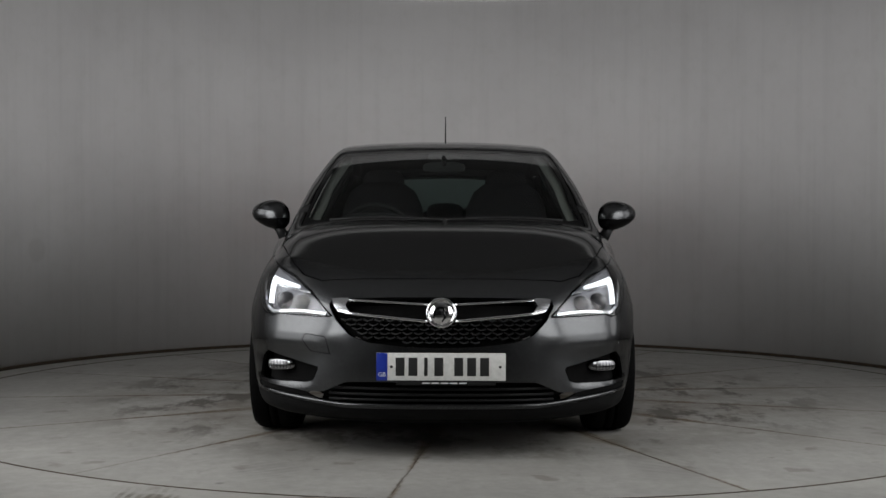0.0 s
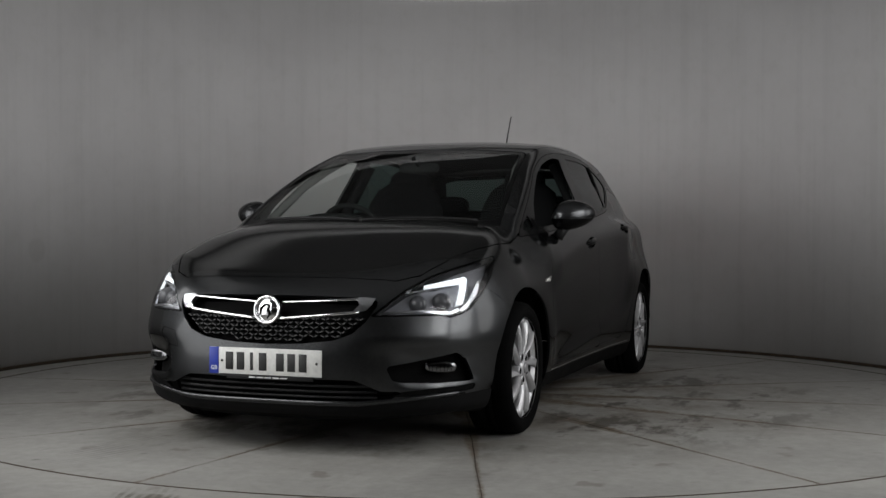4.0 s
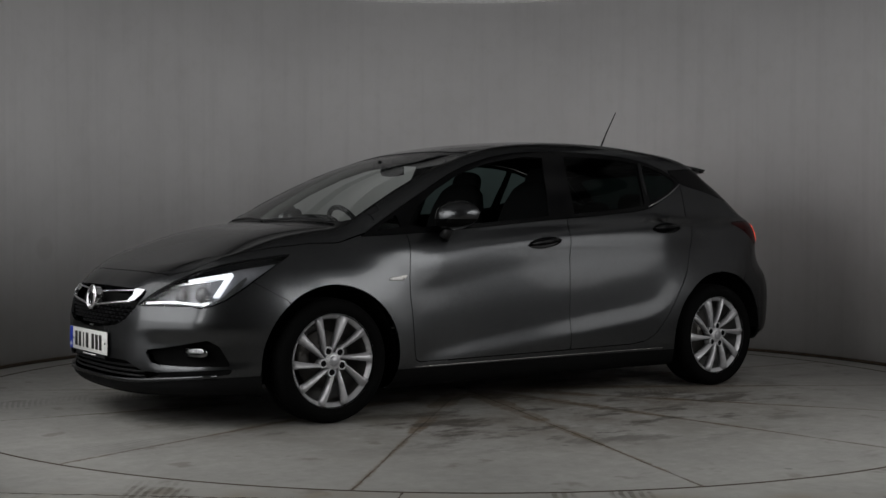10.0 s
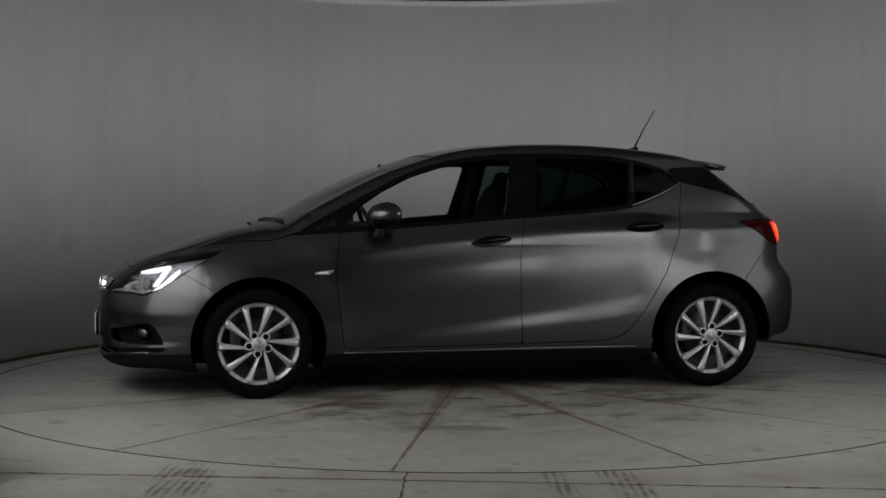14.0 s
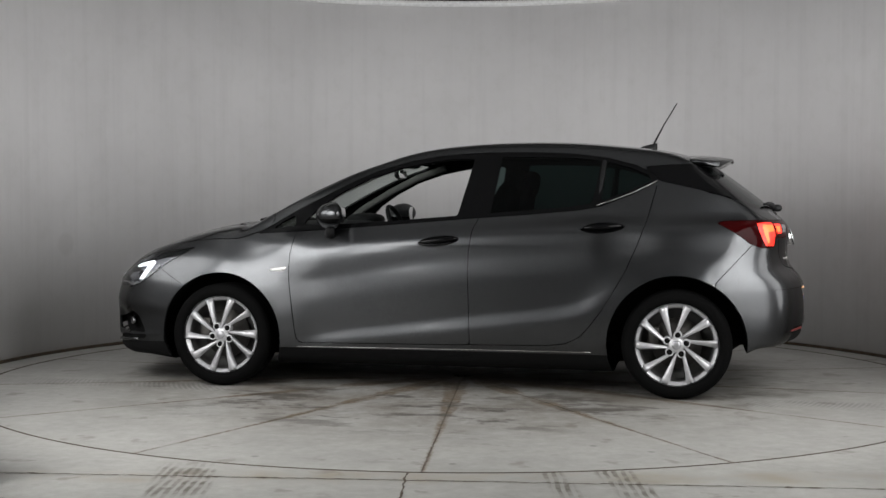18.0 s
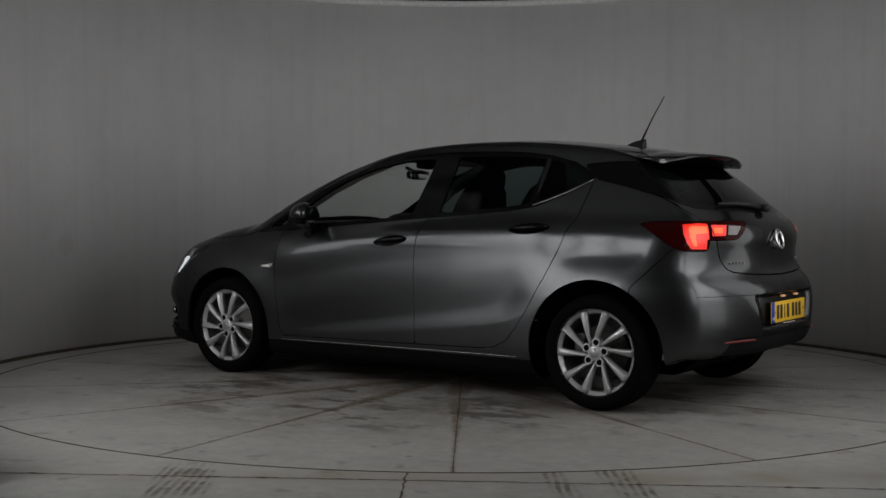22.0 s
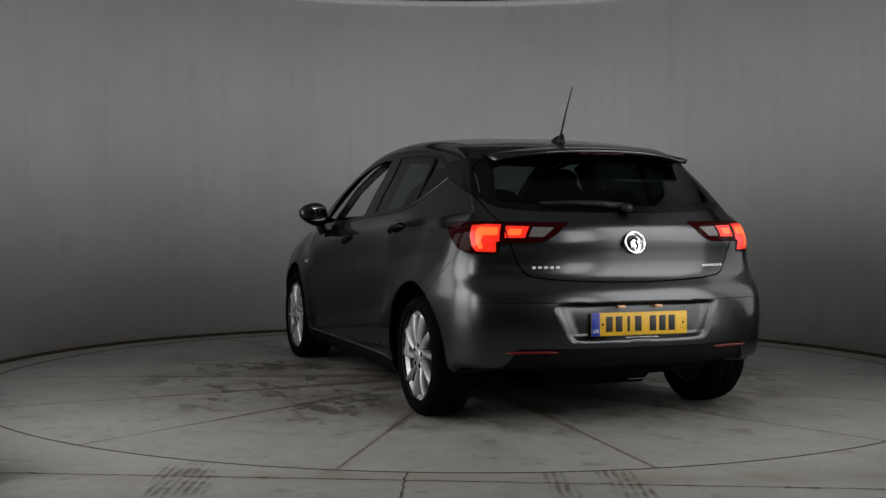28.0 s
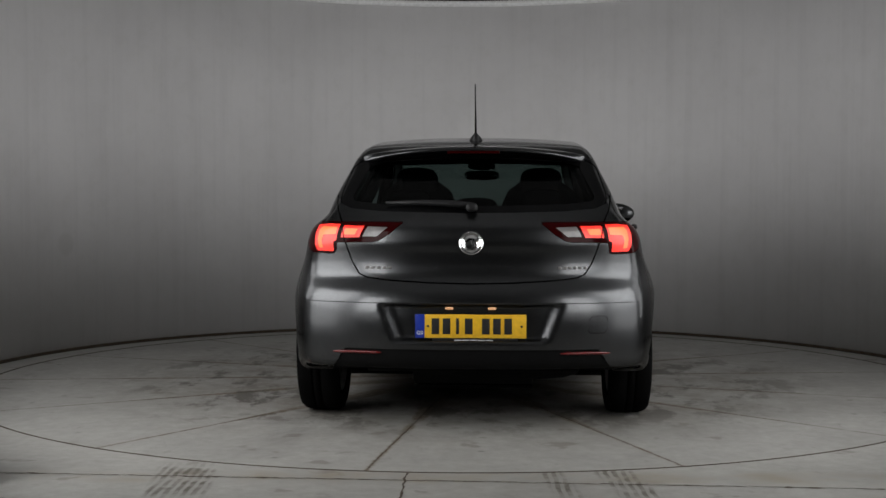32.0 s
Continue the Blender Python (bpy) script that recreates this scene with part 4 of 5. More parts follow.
def wheel(x, s):
    hub = placed(part("wheel", turned(((0.228, 0.0), (0.232, -0.006), (0.228, -0.014), (0.21, -0.02), (0.2, -0.06), (0.198, -0.17), (0.205, -0.19)), 72), ALLOY, car, "silver alloy wheel"),
                 pose(x, s * (0.862 if x > 0 else 0.884), HUB_Z, 0, 0, 0 if s > 0 else 180))
    part("tyre", turned(((0.225, -0.012), (0.236, 0.006), (0.258, 0.014), (0.282, 0.009), (0.296, -0.006), (0.303, -0.028), (0.305, -0.06), (0.304, -0.066), (0.296, -0.068), (0.296, -0.074),
                         (0.305, -0.076), (0.305, -0.105), (0.296, -0.107), (0.296, -0.113), (0.305, -0.115), (0.304, -0.17), (0.296, -0.195), (0.27, -0.205), (0.225, -0.19)), 96), RUBBER, hub, "black rubber tyre")
    part("wheel_barrel", turned(((0.203, -0.03), (0.199, -0.06), (0.197, -0.16), (0.03, -0.165)), 48), ALLOY_INNER, hub, "darker inner side of the wheel")
    part("brake_disc", turned(((0.0, -0.1), (0.07, -0.1), (0.075, -0.112), (0.14, -0.112), (0.142, -0.125), (0.07, -0.13)), 64), IRON, hub, "worn steel brake disc")
    part("brake_caliper", box_mesh(0.07, 0.05, 0.13, 0.012, (0.125, -0.1, 0.03)), IRON, hub, "grey brake caliper")
    part("hub_boss", turned(((0.0, 0.0), (0.03, 0.0), (0.036, -0.003), (0.043, -0.010), (0.046, -0.022), (0.046, -0.06), (0.0, -0.06)), 48), ALLOY, hub)
    start = -60 if x > 0 else -24
    for k in range(5):
        for lead, tip, wide in ((-14, 4, 0.0240), (10, 40, 0.0195)):
            a0, a1 = radians(start + 72 * k + lead), radians(start + 72 * k + tip)
            ends = [Vector((-r * math.sin(a), 0, r * math.cos(a))) for r, a in ((0.045, a0), (0.222, a1))]
            arm = lambda t: ends[0].lerp(ends[1], t) * (1 - 0.10 * t * (1 - t))
            bm = bmesh.new()
            rows = []
            for i in range(10):
                t = i / 9
                c = arm(t)
                ahead = arm(t + 0.01) - arm(max(t - 0.01, 0))
                side = Vector((ahead.z, 0, -ahead.x)).normalized()
                w = 0.007 + (wide - 0.007) * t ** 1.15 + 0.006 * max(t - 0.85, 0) / 0.15
                lift = -0.014 + 0.015 * math.sin(math.pi * t * 0.85)
                tilt = 0.009 * t * (-1 if wide > 0.02 else 0.4)
                rows.append([bm.verts.new(c + side * u * w + Vector((0, lift + d, 0))) for u, d in ((1, -0.012 + tilt), (0.55, 0.002 + tilt), (0.25, 0.003), (-1, -0.010 - tilt), (-0.8, -0.04), (0.8, -0.04))])
            for p, q in zip(rows, rows[1:]):
                for j in range(6):
                    bm.faces.new((p[j], p[(j + 1) % 6], q[(j + 1) % 6], q[j]))
            bm.faces.new(rows[0])
            bm.faces.new(rows[-1][::-1])
            bmesh.ops.recalc_face_normals(bm, faces=bm.faces)
            part("spoke", bm, ALLOY, hub)
        a = radians(start + 31 + 72 * k)
        at = pose(-0.055 * math.sin(a), 0, 0.055 * math.cos(a))
        placed(part("bolt_seat", turned(((0.0165, -0.006), (0.0215, -0.004), (0.0235, -0.010), (0.0235, -0.05)), 24), ALLOY, hub), at)
        placed(part("wheel_bolt", turned(((0.0, -0.003), (0.011, -0.004), (0.0155, -0.008), (0.0165, -0.03)), 16), SEAM, hub, "dark wheel bolt"), at)
    part("centre_cap", turned(((0.0, 0.008), (0.022, 0.008), (0.0255, 0.004), (0.026, -0.004)), 32), plain("cap_grey", (0.3, 0.3, 0.31), 0.35, 0.5), hub, "round grey centre cap")
    return hub


for wx in (AXLE, -AXLE):
    for s in (1, -1):
        wheel(wx, s)
        liner = turned(((0.376, 0.03), (0.39, -0.1), (0.39, -0.36), (0.0, -0.36)), 48)
        bmesh.ops.bisect_plane(liner, geom=liner.verts[:] + liner.edges[:] + liner.faces[:], plane_co=(0, 0, -0.06 if wx > 0 else 0.03), plane_no=(0, 0, 1), clear_inner=True)
        placed(part("wheel_arch_liner", liner, SEAM, car, "black wheel arch liner"), pose(wx, s * (0.80 if wx > 0 else 0.85), HUB_Z, 0, 0, 0 if s > 0 else 180))
part("floor_pan", box_mesh(1.85, 1.5, 0.05, 0.01, (0, 0, 0.2)), SEAM, car, "black floor pan")
part("engine_bay_floor", box_mesh(0.85, 1.0, 0.05, 0.01, (1.6, 0, 0.22)), SEAM, car, "black engine undertray")
part("boot_floor", box_mesh(1.0, 1.0, 0.05, 0.01, (-1.42, 0, 0.3)), SEAM, car, "black boot floor")
part("rear_silencer", blob(0.13, 0.33, 0.07, 3.5, (-1.70, -0.2, 0.29)), SEAM, car, "black exhaust silencer")
part("rear_axle", tube([(-1.331, -0.6, 0.27), (-1.25, -0.4, 0.25), (-1.25, 0.4, 0.25), (-1.331, 0.6, 0.27)], 0.035), SEAM, car, "black rear axle beam")

# bright ridge of the front lip
part("bumper_blade", tube([on_front(y, 0.226 + 0.10 * max(abs(y) - 0.4, 0) ** 1.1) + np.array((0.001, 0, 0)) for y in np.linspace(-0.76, 0.76, 45)], 0.0085, 10), PAINT, car, "grey ridge along the bumper's lower lip")

# head lamps
DRL = glow("daylight_lamp_white", (0.9, 0.95, 1.0), 1.05, (0.8, 0.8, 0.8))
LAMP_HOUSE = plain("lamp_housing_grey", (0.19, 0.19, 0.205), 0.42, 0.35)
LAMP_DARK = plain("lamp_dark_grey", (0.07, 0.07, 0.075), 0.25)
LAMP_CHROME = plain("lamp_reflector_silver", (0.62, 0.63, 0.65), 0.2, 1.0)
LENS = glass("lamp_lens_clear", (0.93, 0.94, 0.95), 0.02, 0.03)
for side_skin, s in zip(lamp.cut(left(lamp.v)), (1, -1)):
    head = skin_part("headlight", side_skin.moved(-0.05), LAMP_HOUSE, car, "clear headlight with lit white daytime strip", 0)
    skin_part("lens", side_skin.moved(-0.001), LENS, head, "clear headlight lens", 0)
    skin_part("headlight_rim", side_skin.cut(-round_front(LAMP)(side_skin.v) + 0.007)[0].moved(-0.003), BLACK_GLOSS, head, "black lamp edge", 0.05)
    for shape, mat, d, name in ((((0.811, 0.704), (0.811, 0.713), (0.942, 0.730), (1.085, 0.746), (1.100, 0.735), (1.078, 0.69), (1.038, 0.629), (0.998, 0.629), (1.030, 0.68), (1.052, 0.719), (0.942, 0.713)), DRL, -0.016, "daytime_light"),
                                (((1.0, 0.600), (1.07, 0.634), (1.147, 0.70), (1.178, 0.724), (1.186, 0.712), (1.165, 0.676), (1.10, 0.625), (1.04, 0.600)), LAMP_CHROME, -0.012, "reflector_blade"),
                                (((0.535, 0.590), (0.54, 0.600), (0.644, 0.606), (0.754, 0.608), (0.881, 0.601), (0.95, 0.600), (1.0, 0.612), (1.0, 0.598), (0.94, 0.586), (0.88, 0.590), (0.754, 0.598), (0.644, 0.596)), LAMP_CHROME, -0.010, "chrome_strip"),
                                (((0.681, 0.678), (0.681, 0.685), (0.85, 0.701), (1.018, 0.712), (1.018, 0.706), (0.85, 0.694)), LAMP_CHROME, -0.018, "upper_strip")):
        piece = side_skin.cut(round_front(shape)(side_skin.v))[0].moved(d)
        skin_part(name, piece, mat, head, "", 0.012)
    for y, z, r in ((0.665, 0.632, 0.036), (0.585, 0.625, 0.033)):
        p = on_front(s * y, z)
        lens = part("projector_lens", turned(((0.0, 0.012), (r * 0.5, 0.009), (r * 0.8, 0.002), (r * 0.92, -0.008), (r, -0.008), (r * 1.12, -0.03)), 32, "X"), LAMP_DARK, head, "dark round projector lens")
        lens.location = (p[0] - 0.045, p[1], p[2])

# front grille
part_grille = skin_part("grille", grille.moved(-0.05), SEAM, car, "black front grille with chrome wing bars", 0)
TIP = ((0.375, 0.650), (0.38, 0.6535), (0.450, 0.654), (0.440, 0.625), (0.422, 0.602), (0.40, 0.598), (0.375, 0.594), (0.375, 0.604), (0.392, 0.625))
for s in (1, -1):
    bar = grille.cut(inside_poly(TIP, grille.v[:, 1] * s, grille.v[:, 2]))[0]
    tip = skin_part("chrome_tip", bar.moved(0.008), LAMP_CHROME, part_grille, "chrome wing tip", 0.02)
    for z0, z1, r in ((0.634, 0.6505, 0.0048), (0.568, 0.599, 0.0060)):
        pts = [on_front(s * y, z0 + (z1 - z0) * (y - 0.06) / 0.335) + np.array((0.004, 0, 0)) for y in np.linspace(0.055, 0.395, 16)]
        part("chrome_strand", tube(pts, r, 10), CHROME, tip, "thin chrome strand")
bm = bmesh.new()
for row in range(6):
    z = 0.478 + row * 0.0175
    for col in range(-9, 10):
        y = (col + 0.5 * (row % 2)) * 0.046
        if abs(y) > 0.30 + 0.022 * row or inside_poly(GRILLE[:0] + tuple(GRILLE) + tuple((-a, b) for a, b in reversed(GRILLE[1:-1])), np.array([y]), np.array([z]))[0] < 0.012:
            continue
        p = on_front(y, z) - np.array((0.02, 0, 0))
        for du0, du1, dz0, dz1 in ((-0.019, 0.0, 0.004, -0.003), (0.0, 0.019, -0.003, 0.004)):
            quad = [(p[0], p[1] + du0, z + dz0), (p[0] + 0.006, p[1] + du1, z + dz1), (p[0] + 0.006, p[1] + du1, z + dz1 + 0.005), (p[0], p[1] + du0, z + dz0 + 0.005)]
            f = [bm.verts.new(q) for q in quad]
            g = [bm.verts.new((q[0] - 0.03, q[1], q[2])) for q in quad]
            bm.faces.new(f)
            for i in range(4):
                bm.faces.new((f[i], g[i], g[(i + 1) % 4], f[(i + 1) % 4]))
bmesh.ops.recalc_face_normals(bm, faces=bm.faces)
tagged(part("grille_mesh", bm, plain("grille_plastic", (0.012, 0.012, 0.013), 0.35), part_grille, "glossy black scale mesh", False), kind="stuff")
skin_part("lower_intake", intake.moved(-0.06), SEAM, car, "black lower air intake", 0)
for z in (0.245, 0.268, 0.292):
    pts = [on_front(y, z) - np.array((0.03, 0, 0)) for y in np.linspace(-0.46, 0.46, 15)]
    part("intake_slat", tube(pts, 0.006, 6), BLACK, car, "black intake slat")
both("intake_slot", slot.moved(-0.005), SEAM, car, "", 0.01)
for s, piece in zip((1, -1), fog.cut(left(fog.v))):
    pocket = skin_part("fog_light_bezel", piece.moved(-0.045), SEAM, car, "black fog lamp surround", 0)
    p = on_front(s * 0.675, 0.366)
    lens = part("fog_light", blob(0.02, 0.068, 0.027, 3.0), plain("fog_reflector_silver", (0.2, 0.2, 0.205), 0.12, 1.0), pocket, "chrome fog light with clear ribbed lens")
    placed(lens, pose(p[0] - 0.035, p[1], p[2], 0, 0, s * 24))
    for k in range(7):
        placed(part("lens_rib", box_mesh(0.006, 0.003, 0.036, 0.001, (0.021, -0.048 + k * 0.016, 0)), LENS, pocket, "clear rib"), pose(p[0] - 0.035, p[1], p[2], 0, 0, s * 24))
for a, b in (((-0.475, 0.50), (-0.56, 0.51)), ((-0.56, 0.51), (-0.575, 0.485)), ((-0.575, 0.485), (-0.54, 0.44)), ((-0.54, 0.44), (-0.455, 0.43)), ((-0.455, 0.43), (-0.475, 0.50))):
    part("tow_cover_joint", tube([on_front(a[0] + (b[0] - a[0]) * t, a[1] + (b[1] - a[1]) * t) for t in np.linspace(0, 1, 6)], 0.0014, 5), SEAM, car)


# emblems, plates and badges
def emblem(p, out, r):
    m = Vector(out).to_track_quat("Z", "Y").to_matrix().to_4x4()
    m.translation = Vector(p)
    base = placed(part("emblem", turned(((0.0, 0.008), (r * 0.8, 0.006), (r * 0.86, 0.0), (r * 0.86, -0.03)), 40, "Z"), CHROME, car, "round chrome emblem with dark figure"), m)
    part("emblem_ring", tube([(r * 0.9 * math.cos(a), r * 0.9 * math.sin(a), 0.006) for a in np.linspace(0, 2 * math.pi, 40, endpoint=False)], r * 0.1, 8, True), CHROME, base, "chrome ring")
    part("emblem_figure", tube([(r * x, r * y, 0.009) for x, y in ((-0.5, -0.35), (-0.45, 0.1), (-0.15, 0.35), (0.2, 0.3), (0.1, 0.0), (0.25, -0.3), (0.05, -0.6))], [r * q for q in (0.03, 0.07, 0.09, 0.1, 0.12, 0.09, 0.03)], 8), BLACK_GLOSS, base, "dark figure")
    return base


p = on_front(0, 0.602)
emblem((p[0] + 0.012, 0, 0.602), (1, 0, 0.12), 0.062)
p = on_rear(0, 0.892)
emblem((p[0] - 0.014, 0, 0.892), (-1, 0, 0.28), 0.058)

PLATE_WHITE = plain("plate_white", (0.62, 0.62, 0.60), 0.35)
PLATE_YELLOW = plain("plate_yellow", (0.72, 0.42, 0.02), 0.35)
PLATE_BLUE = plain("plate_blue", (0.01, 0.03, 0.28), 0.35)
INK = plain("plate_black", (0.01, 0.01, 0.01), 0.5)


def letters(text, size, parent, mat, m):
    data = bpy.data.curves.new("lettering", "FONT")
    data.body, data.size, data.extrude, data.align_x, data.align_y = text, size, 0.0004, "CENTER", "CENTER"
    data.materials.append(mat)
    ob = new("lettering", data)
    ob.parent = parent
    ob.matrix_basis = m
    return ob


def plate(m, mat, label):
    """A number plate facing +z of its pose, its width along x."""
    board = placed(part("number_plate", box_mesh(0.52, 0.111, 0.006, 0.002), mat, car, label), m)
    part("blue_band", box_mesh(0.044, 0.111, 0.002, 0.0005, (-0.238, 0, 0.0035)), PLATE_BLUE, board, "blue band")
    letters("GB", 0.024, board, RIM_WHITE, Matrix.Translation((-0.238, -0.032, 0.0048)))
    for k in range(7):
        x = -0.165 + k * 0.052 + (0.028 if k > 3 else 0)
        part("plate_bar", box_mesh(0.036 if k != 2 else 0.014, 0.074, 0.001, 0.0002, (x + 0.0, 0, 0.0036)), INK, board, "dark bar")
    for x in (-0.200, 0.238):
        part("plate_screw", turned(((0.0, 0.0015), (0.005, 0.001), (0.006, -0.001)), 12, "Z"), INK, board).location = (x, 0, 0.0045)
    part("plate_holder", box_mesh(0.40, 0.022, 0.006, 0.002, (0.02, -0.064, -0.002)), BLACK, board, "black plate holder")
    for k in range(5):
        part("holder_bar", box_mesh(0.03, 0.005, 0.001, 0.0002, (-0.06 + k * 0.037, -0.066, 0.0018)), RIM_WHITE, board, "small pale bar")
    return board


plate(Matrix.Translation((2.238, 0, 0.387)) @ Euler((radians(90), 0, radians(90))).to_matrix().to_4x4(), PLATE_WHITE, "white front number plate with dark bars")
plate(Matrix.Translation((-2.052, 0, 0.506)) @ Euler((radians(89), 0, radians(-90))).to_matrix().to_4x4(), PLATE_YELLOW, "yellow rear number plate with dark bars")
WARM = glow("plate_lamp_warm", (1.0, 0.5, 0.2), 0.35, (0.5, 0.3, 0.2))
for y in (-0.1, 0.1):
    part("plate_lamp", blob(0.012, 0.02, 0.006, 3, (-2.058, y, 0.590)), WARM, car, "small warm number plate lamp")
for y0, n, w in ((0.50, 5, 0.024), (-0.42, 6, 0.020)):
    for k in range(n):
        y = y0 - k * (w + 0.004)
        p = on_rear(y, 0.775)
        placed(part("badge_bar", box_mesh(0.004, w * 0.8, 0.013, 0.001), STEEL, car, "small chrome badge bar"), pose(p[0] - 0.002, y, 0.775, 0, 8, 0))

# tail lamps
RED_DARK = plain("smoked_red_lens", (0.018, 0.0010, 0.0012), 0.06)
RED_DARK.node_tree.nodes["Principled BSDF"].inputs["Specular IOR Level"].default_value = 0.05
RED_GLOW = glow("tail_lamp_red", (1.0, 0.030, 0.010), 0.85, (0.5, 0.01, 0.01))
RED_HOT = glow("tail_lamp_hot", (1.0, 0.12, 0.022), 1.9, (0.5, 0.02, 0.01))
REVERSE = plain("clear_reversing_lens", (0.13, 0.12, 0.12), 0.2)
# faint emission added to the rear reflectors, which are no lamps
REFLEX_GLOW = glow("rear_reflector_red_glow", (1.0, 0.02, 0.01), 0.003, (0.10, 0.003, 0.003))
for piece, s in zip(tail.cut(left(tail.v)), (1, -1)):
    cluster = skin_part("tail_light", piece, RED_DARK, car, "smoked red tail light, lit", 0.02)
    for shape, mat, name, d in ((((0.838, 0.902), (0.838, 0.980), (0.93, 0.982), (1.03, 0.976), (1.035, 0.93), (1.015, 0.88), (0.985, 0.852), (0.86, 0.850), (0.858, 0.898)), RED_GLOW, "tail_lamp", 0.0012),
                                (((0.850, 0.932), (0.850, 0.966), (0.975, 0.969), (0.995, 0.955), (0.992, 0.91), (0.968, 0.866), (0.938, 0.866), (0.952, 0.905), (0.945, 0.928)), RED_HOT, "tail_lamp_core", 0.0022),
                                (((0.685, 0.918), (0.668, 0.972), (0.808, 0.974), (0.808, 0.916)), RED_GLOW, "inner_tail_lamp", 0.0012),
                                (((0.715, 0.930), (0.705, 0.958), (0.79, 0.960), (0.79, 0.930)), RED_HOT, "inner_lamp_core", 0.0022),
                                (((0.575, 0.922), (0.520, 0.966), (0.645, 0.970), (0.665, 0.922)), REVERSE, "reversing_lamp", 0.0012)):
        lit = piece.cut(round_rear(shape)(piece.v))[0]
        skin_part(name, lit.moved(d), mat, cluster, "", 0.0)
    split = [p for z in np.linspace(0.9, 0.985, 8) for p in (on_rear(s * (0.615 + (z - 0.9) * 0.18), z),)]
    part("lamp_joint", tube(split, 0.003, 6), SEAM, cluster)
for s in (1, -1):
    pts = [on_rear(s * y, 0.378 - 0.03 * max(y - 0.55, 0)) for y in np.linspace(0.42, 0.66, 9)]
    part("rear_reflector", tube(pts, [0.002] + [0.0065] * 7 + [0.002], 8), REFLEX_GLOW, car, "thin red rear reflector")
    # dark bar along the crease draws the shade under the bumper's ledge
    pts = [on_rear(s * y, 0.612) for y in np.linspace(0.40, 0.80, 12)]
    part("bumper_crease_shade", tube(pts, 0.0016, 5), SEAM, car)

cover = [on_rear(-0.60 - 0.042 * cx, 0.512 + 0.040 * cz) for cx, cz in ((-1, 0.7), (-0.7, 1), (0.7, 1), (1, 0.8), (1, -0.7), (0.7, -1), (-0.9, -1), (-1.15, -0.8))]
part("tow_cover_joint", tube(cover, 0.0014, 5, True), SEAM, car)

# spoiler, aerial, wipers
bm = bmesh.new()
rows = []
for k in range(25):
    y = -0.555 + 1.11 * k / 24
    e = (abs(y) / 0.555)
    z0 = cast((-1.395, y, 2.0), (0, 0, -1))[2]
    xt = -1.655 + 0.10 * e ** 3
    zt = 1.352 - 0.05 * e ** 3 + 0.006 * (1 - e)
    drop = 0.018 - 0.012 * e ** 6
    rows.append([bm.verts.new(c) for c in ((-1.395, y, z0 + 0.003), (-1.48, y, (z0 * 0.68 + zt * 0.32) + 0.007), (-1.57, y, z0 * 0.3 + zt * 0.7 + 0.005), (xt + 0.008, y, zt), (xt, y, zt - 0.007), (xt + 0.012, y, zt - drop),
                                           (-1.56, y, zt - drop - 0.022 * (1 - e ** 6)), (-1.46, y, z0 - 0.012 - 0.058 * (1 - e ** 6)), (-1.4, y, z0 - 0.01 - 0.04 * (1 - e ** 6)))])
for a, b in zip(rows, rows[1:]):
    for j in range(9):
        bm.faces.new((a[j], a[(j + 1) % 9], b[(j + 1) % 9], b[j]))
bm.faces.new(rows[0])
bm.faces.new(rows[-1][::-1])
bmesh.ops.recalc_face_normals(bm, faces=bm.faces)
spoiler = part("roof_spoiler", bm, PAINT, car, "dark grey roof spoiler")
part("brake_lamp", box_mesh(0.01, 0.26, 0.012, 0.003, (-1.648, 0, 1.336)), RED_DARK, spoiler, "dark red high brake lamp")
zf = cast((-1.14, 0, 2), (0, 0, -1))[2]
bm = bmesh.new()
rows = []
for i in range(9):
    t = i / 8
    w, h = 0.038 * math.sin(math.pi * (0.12 + 0.76 * t)), 0.060 * (t ** 0.55)
    rows.append([bm.verts.new((-1.07 - 0.125 * t, w * math.cos(a), zf - 0.006 - 0.012 * t + max(h, 0.004) * math.sin(a))) for a in np.linspace(0, math.pi, 9)])
for a, b in zip(rows, rows[1:]):
    for j in range(8):
        bm.faces.new((a[j], b[j], b[j + 1], a[j + 1]))
bm.faces.new(rows[-1])
bmesh.ops.recalc_face_normals(bm, faces=bm.faces)
fin = part("aerial", bm, BLACK, car, "black roof aerial with thin whip")
part("whip", tube([(-1.165, 0, zf + 0.02), (-1.235, 0, 1.577), (-1.312, 0, 1.705)], [0.0065, 0.0042, 0.0032], 8), BLACK, fin, "thin black aerial whip")
wz = lambda y, z: on_rear(y, z) + np.array((-0.016, 0, 0.006))
wiper = part("rear_wiper", tube([wz(0.0, 1.062), wz(0.12, 1.075), wz(0.26, 1.08), wz(0.42, 1.078)], [0.018, 0.016, 0.012, 0.006], 8), BLACK, car, "black rear wiper")
part("wiper_pivot", blob(0.03, 0.028, 0.022, 2.6, tuple(wz(0.0, 1.056) + np.array((-0.015, 0, 0)))), BLACK, wiper, "black wiper pivot cover")
for y0, y1 in ((-0.55, 0.0), (0.02, 0.58)):
    pts = [cast((2.4, y0 + (y1 - y0) * t, 0.985 + 0.012 * math.sin(math.pi * t)), (-1, 0, 0)) + np.array((0.02, 0, 0.0)) for t in np.linspace(0, 1, 10)]
    part("front_wiper", tube(pts, 0.007, 6), BLACK, car, "black front wiper")

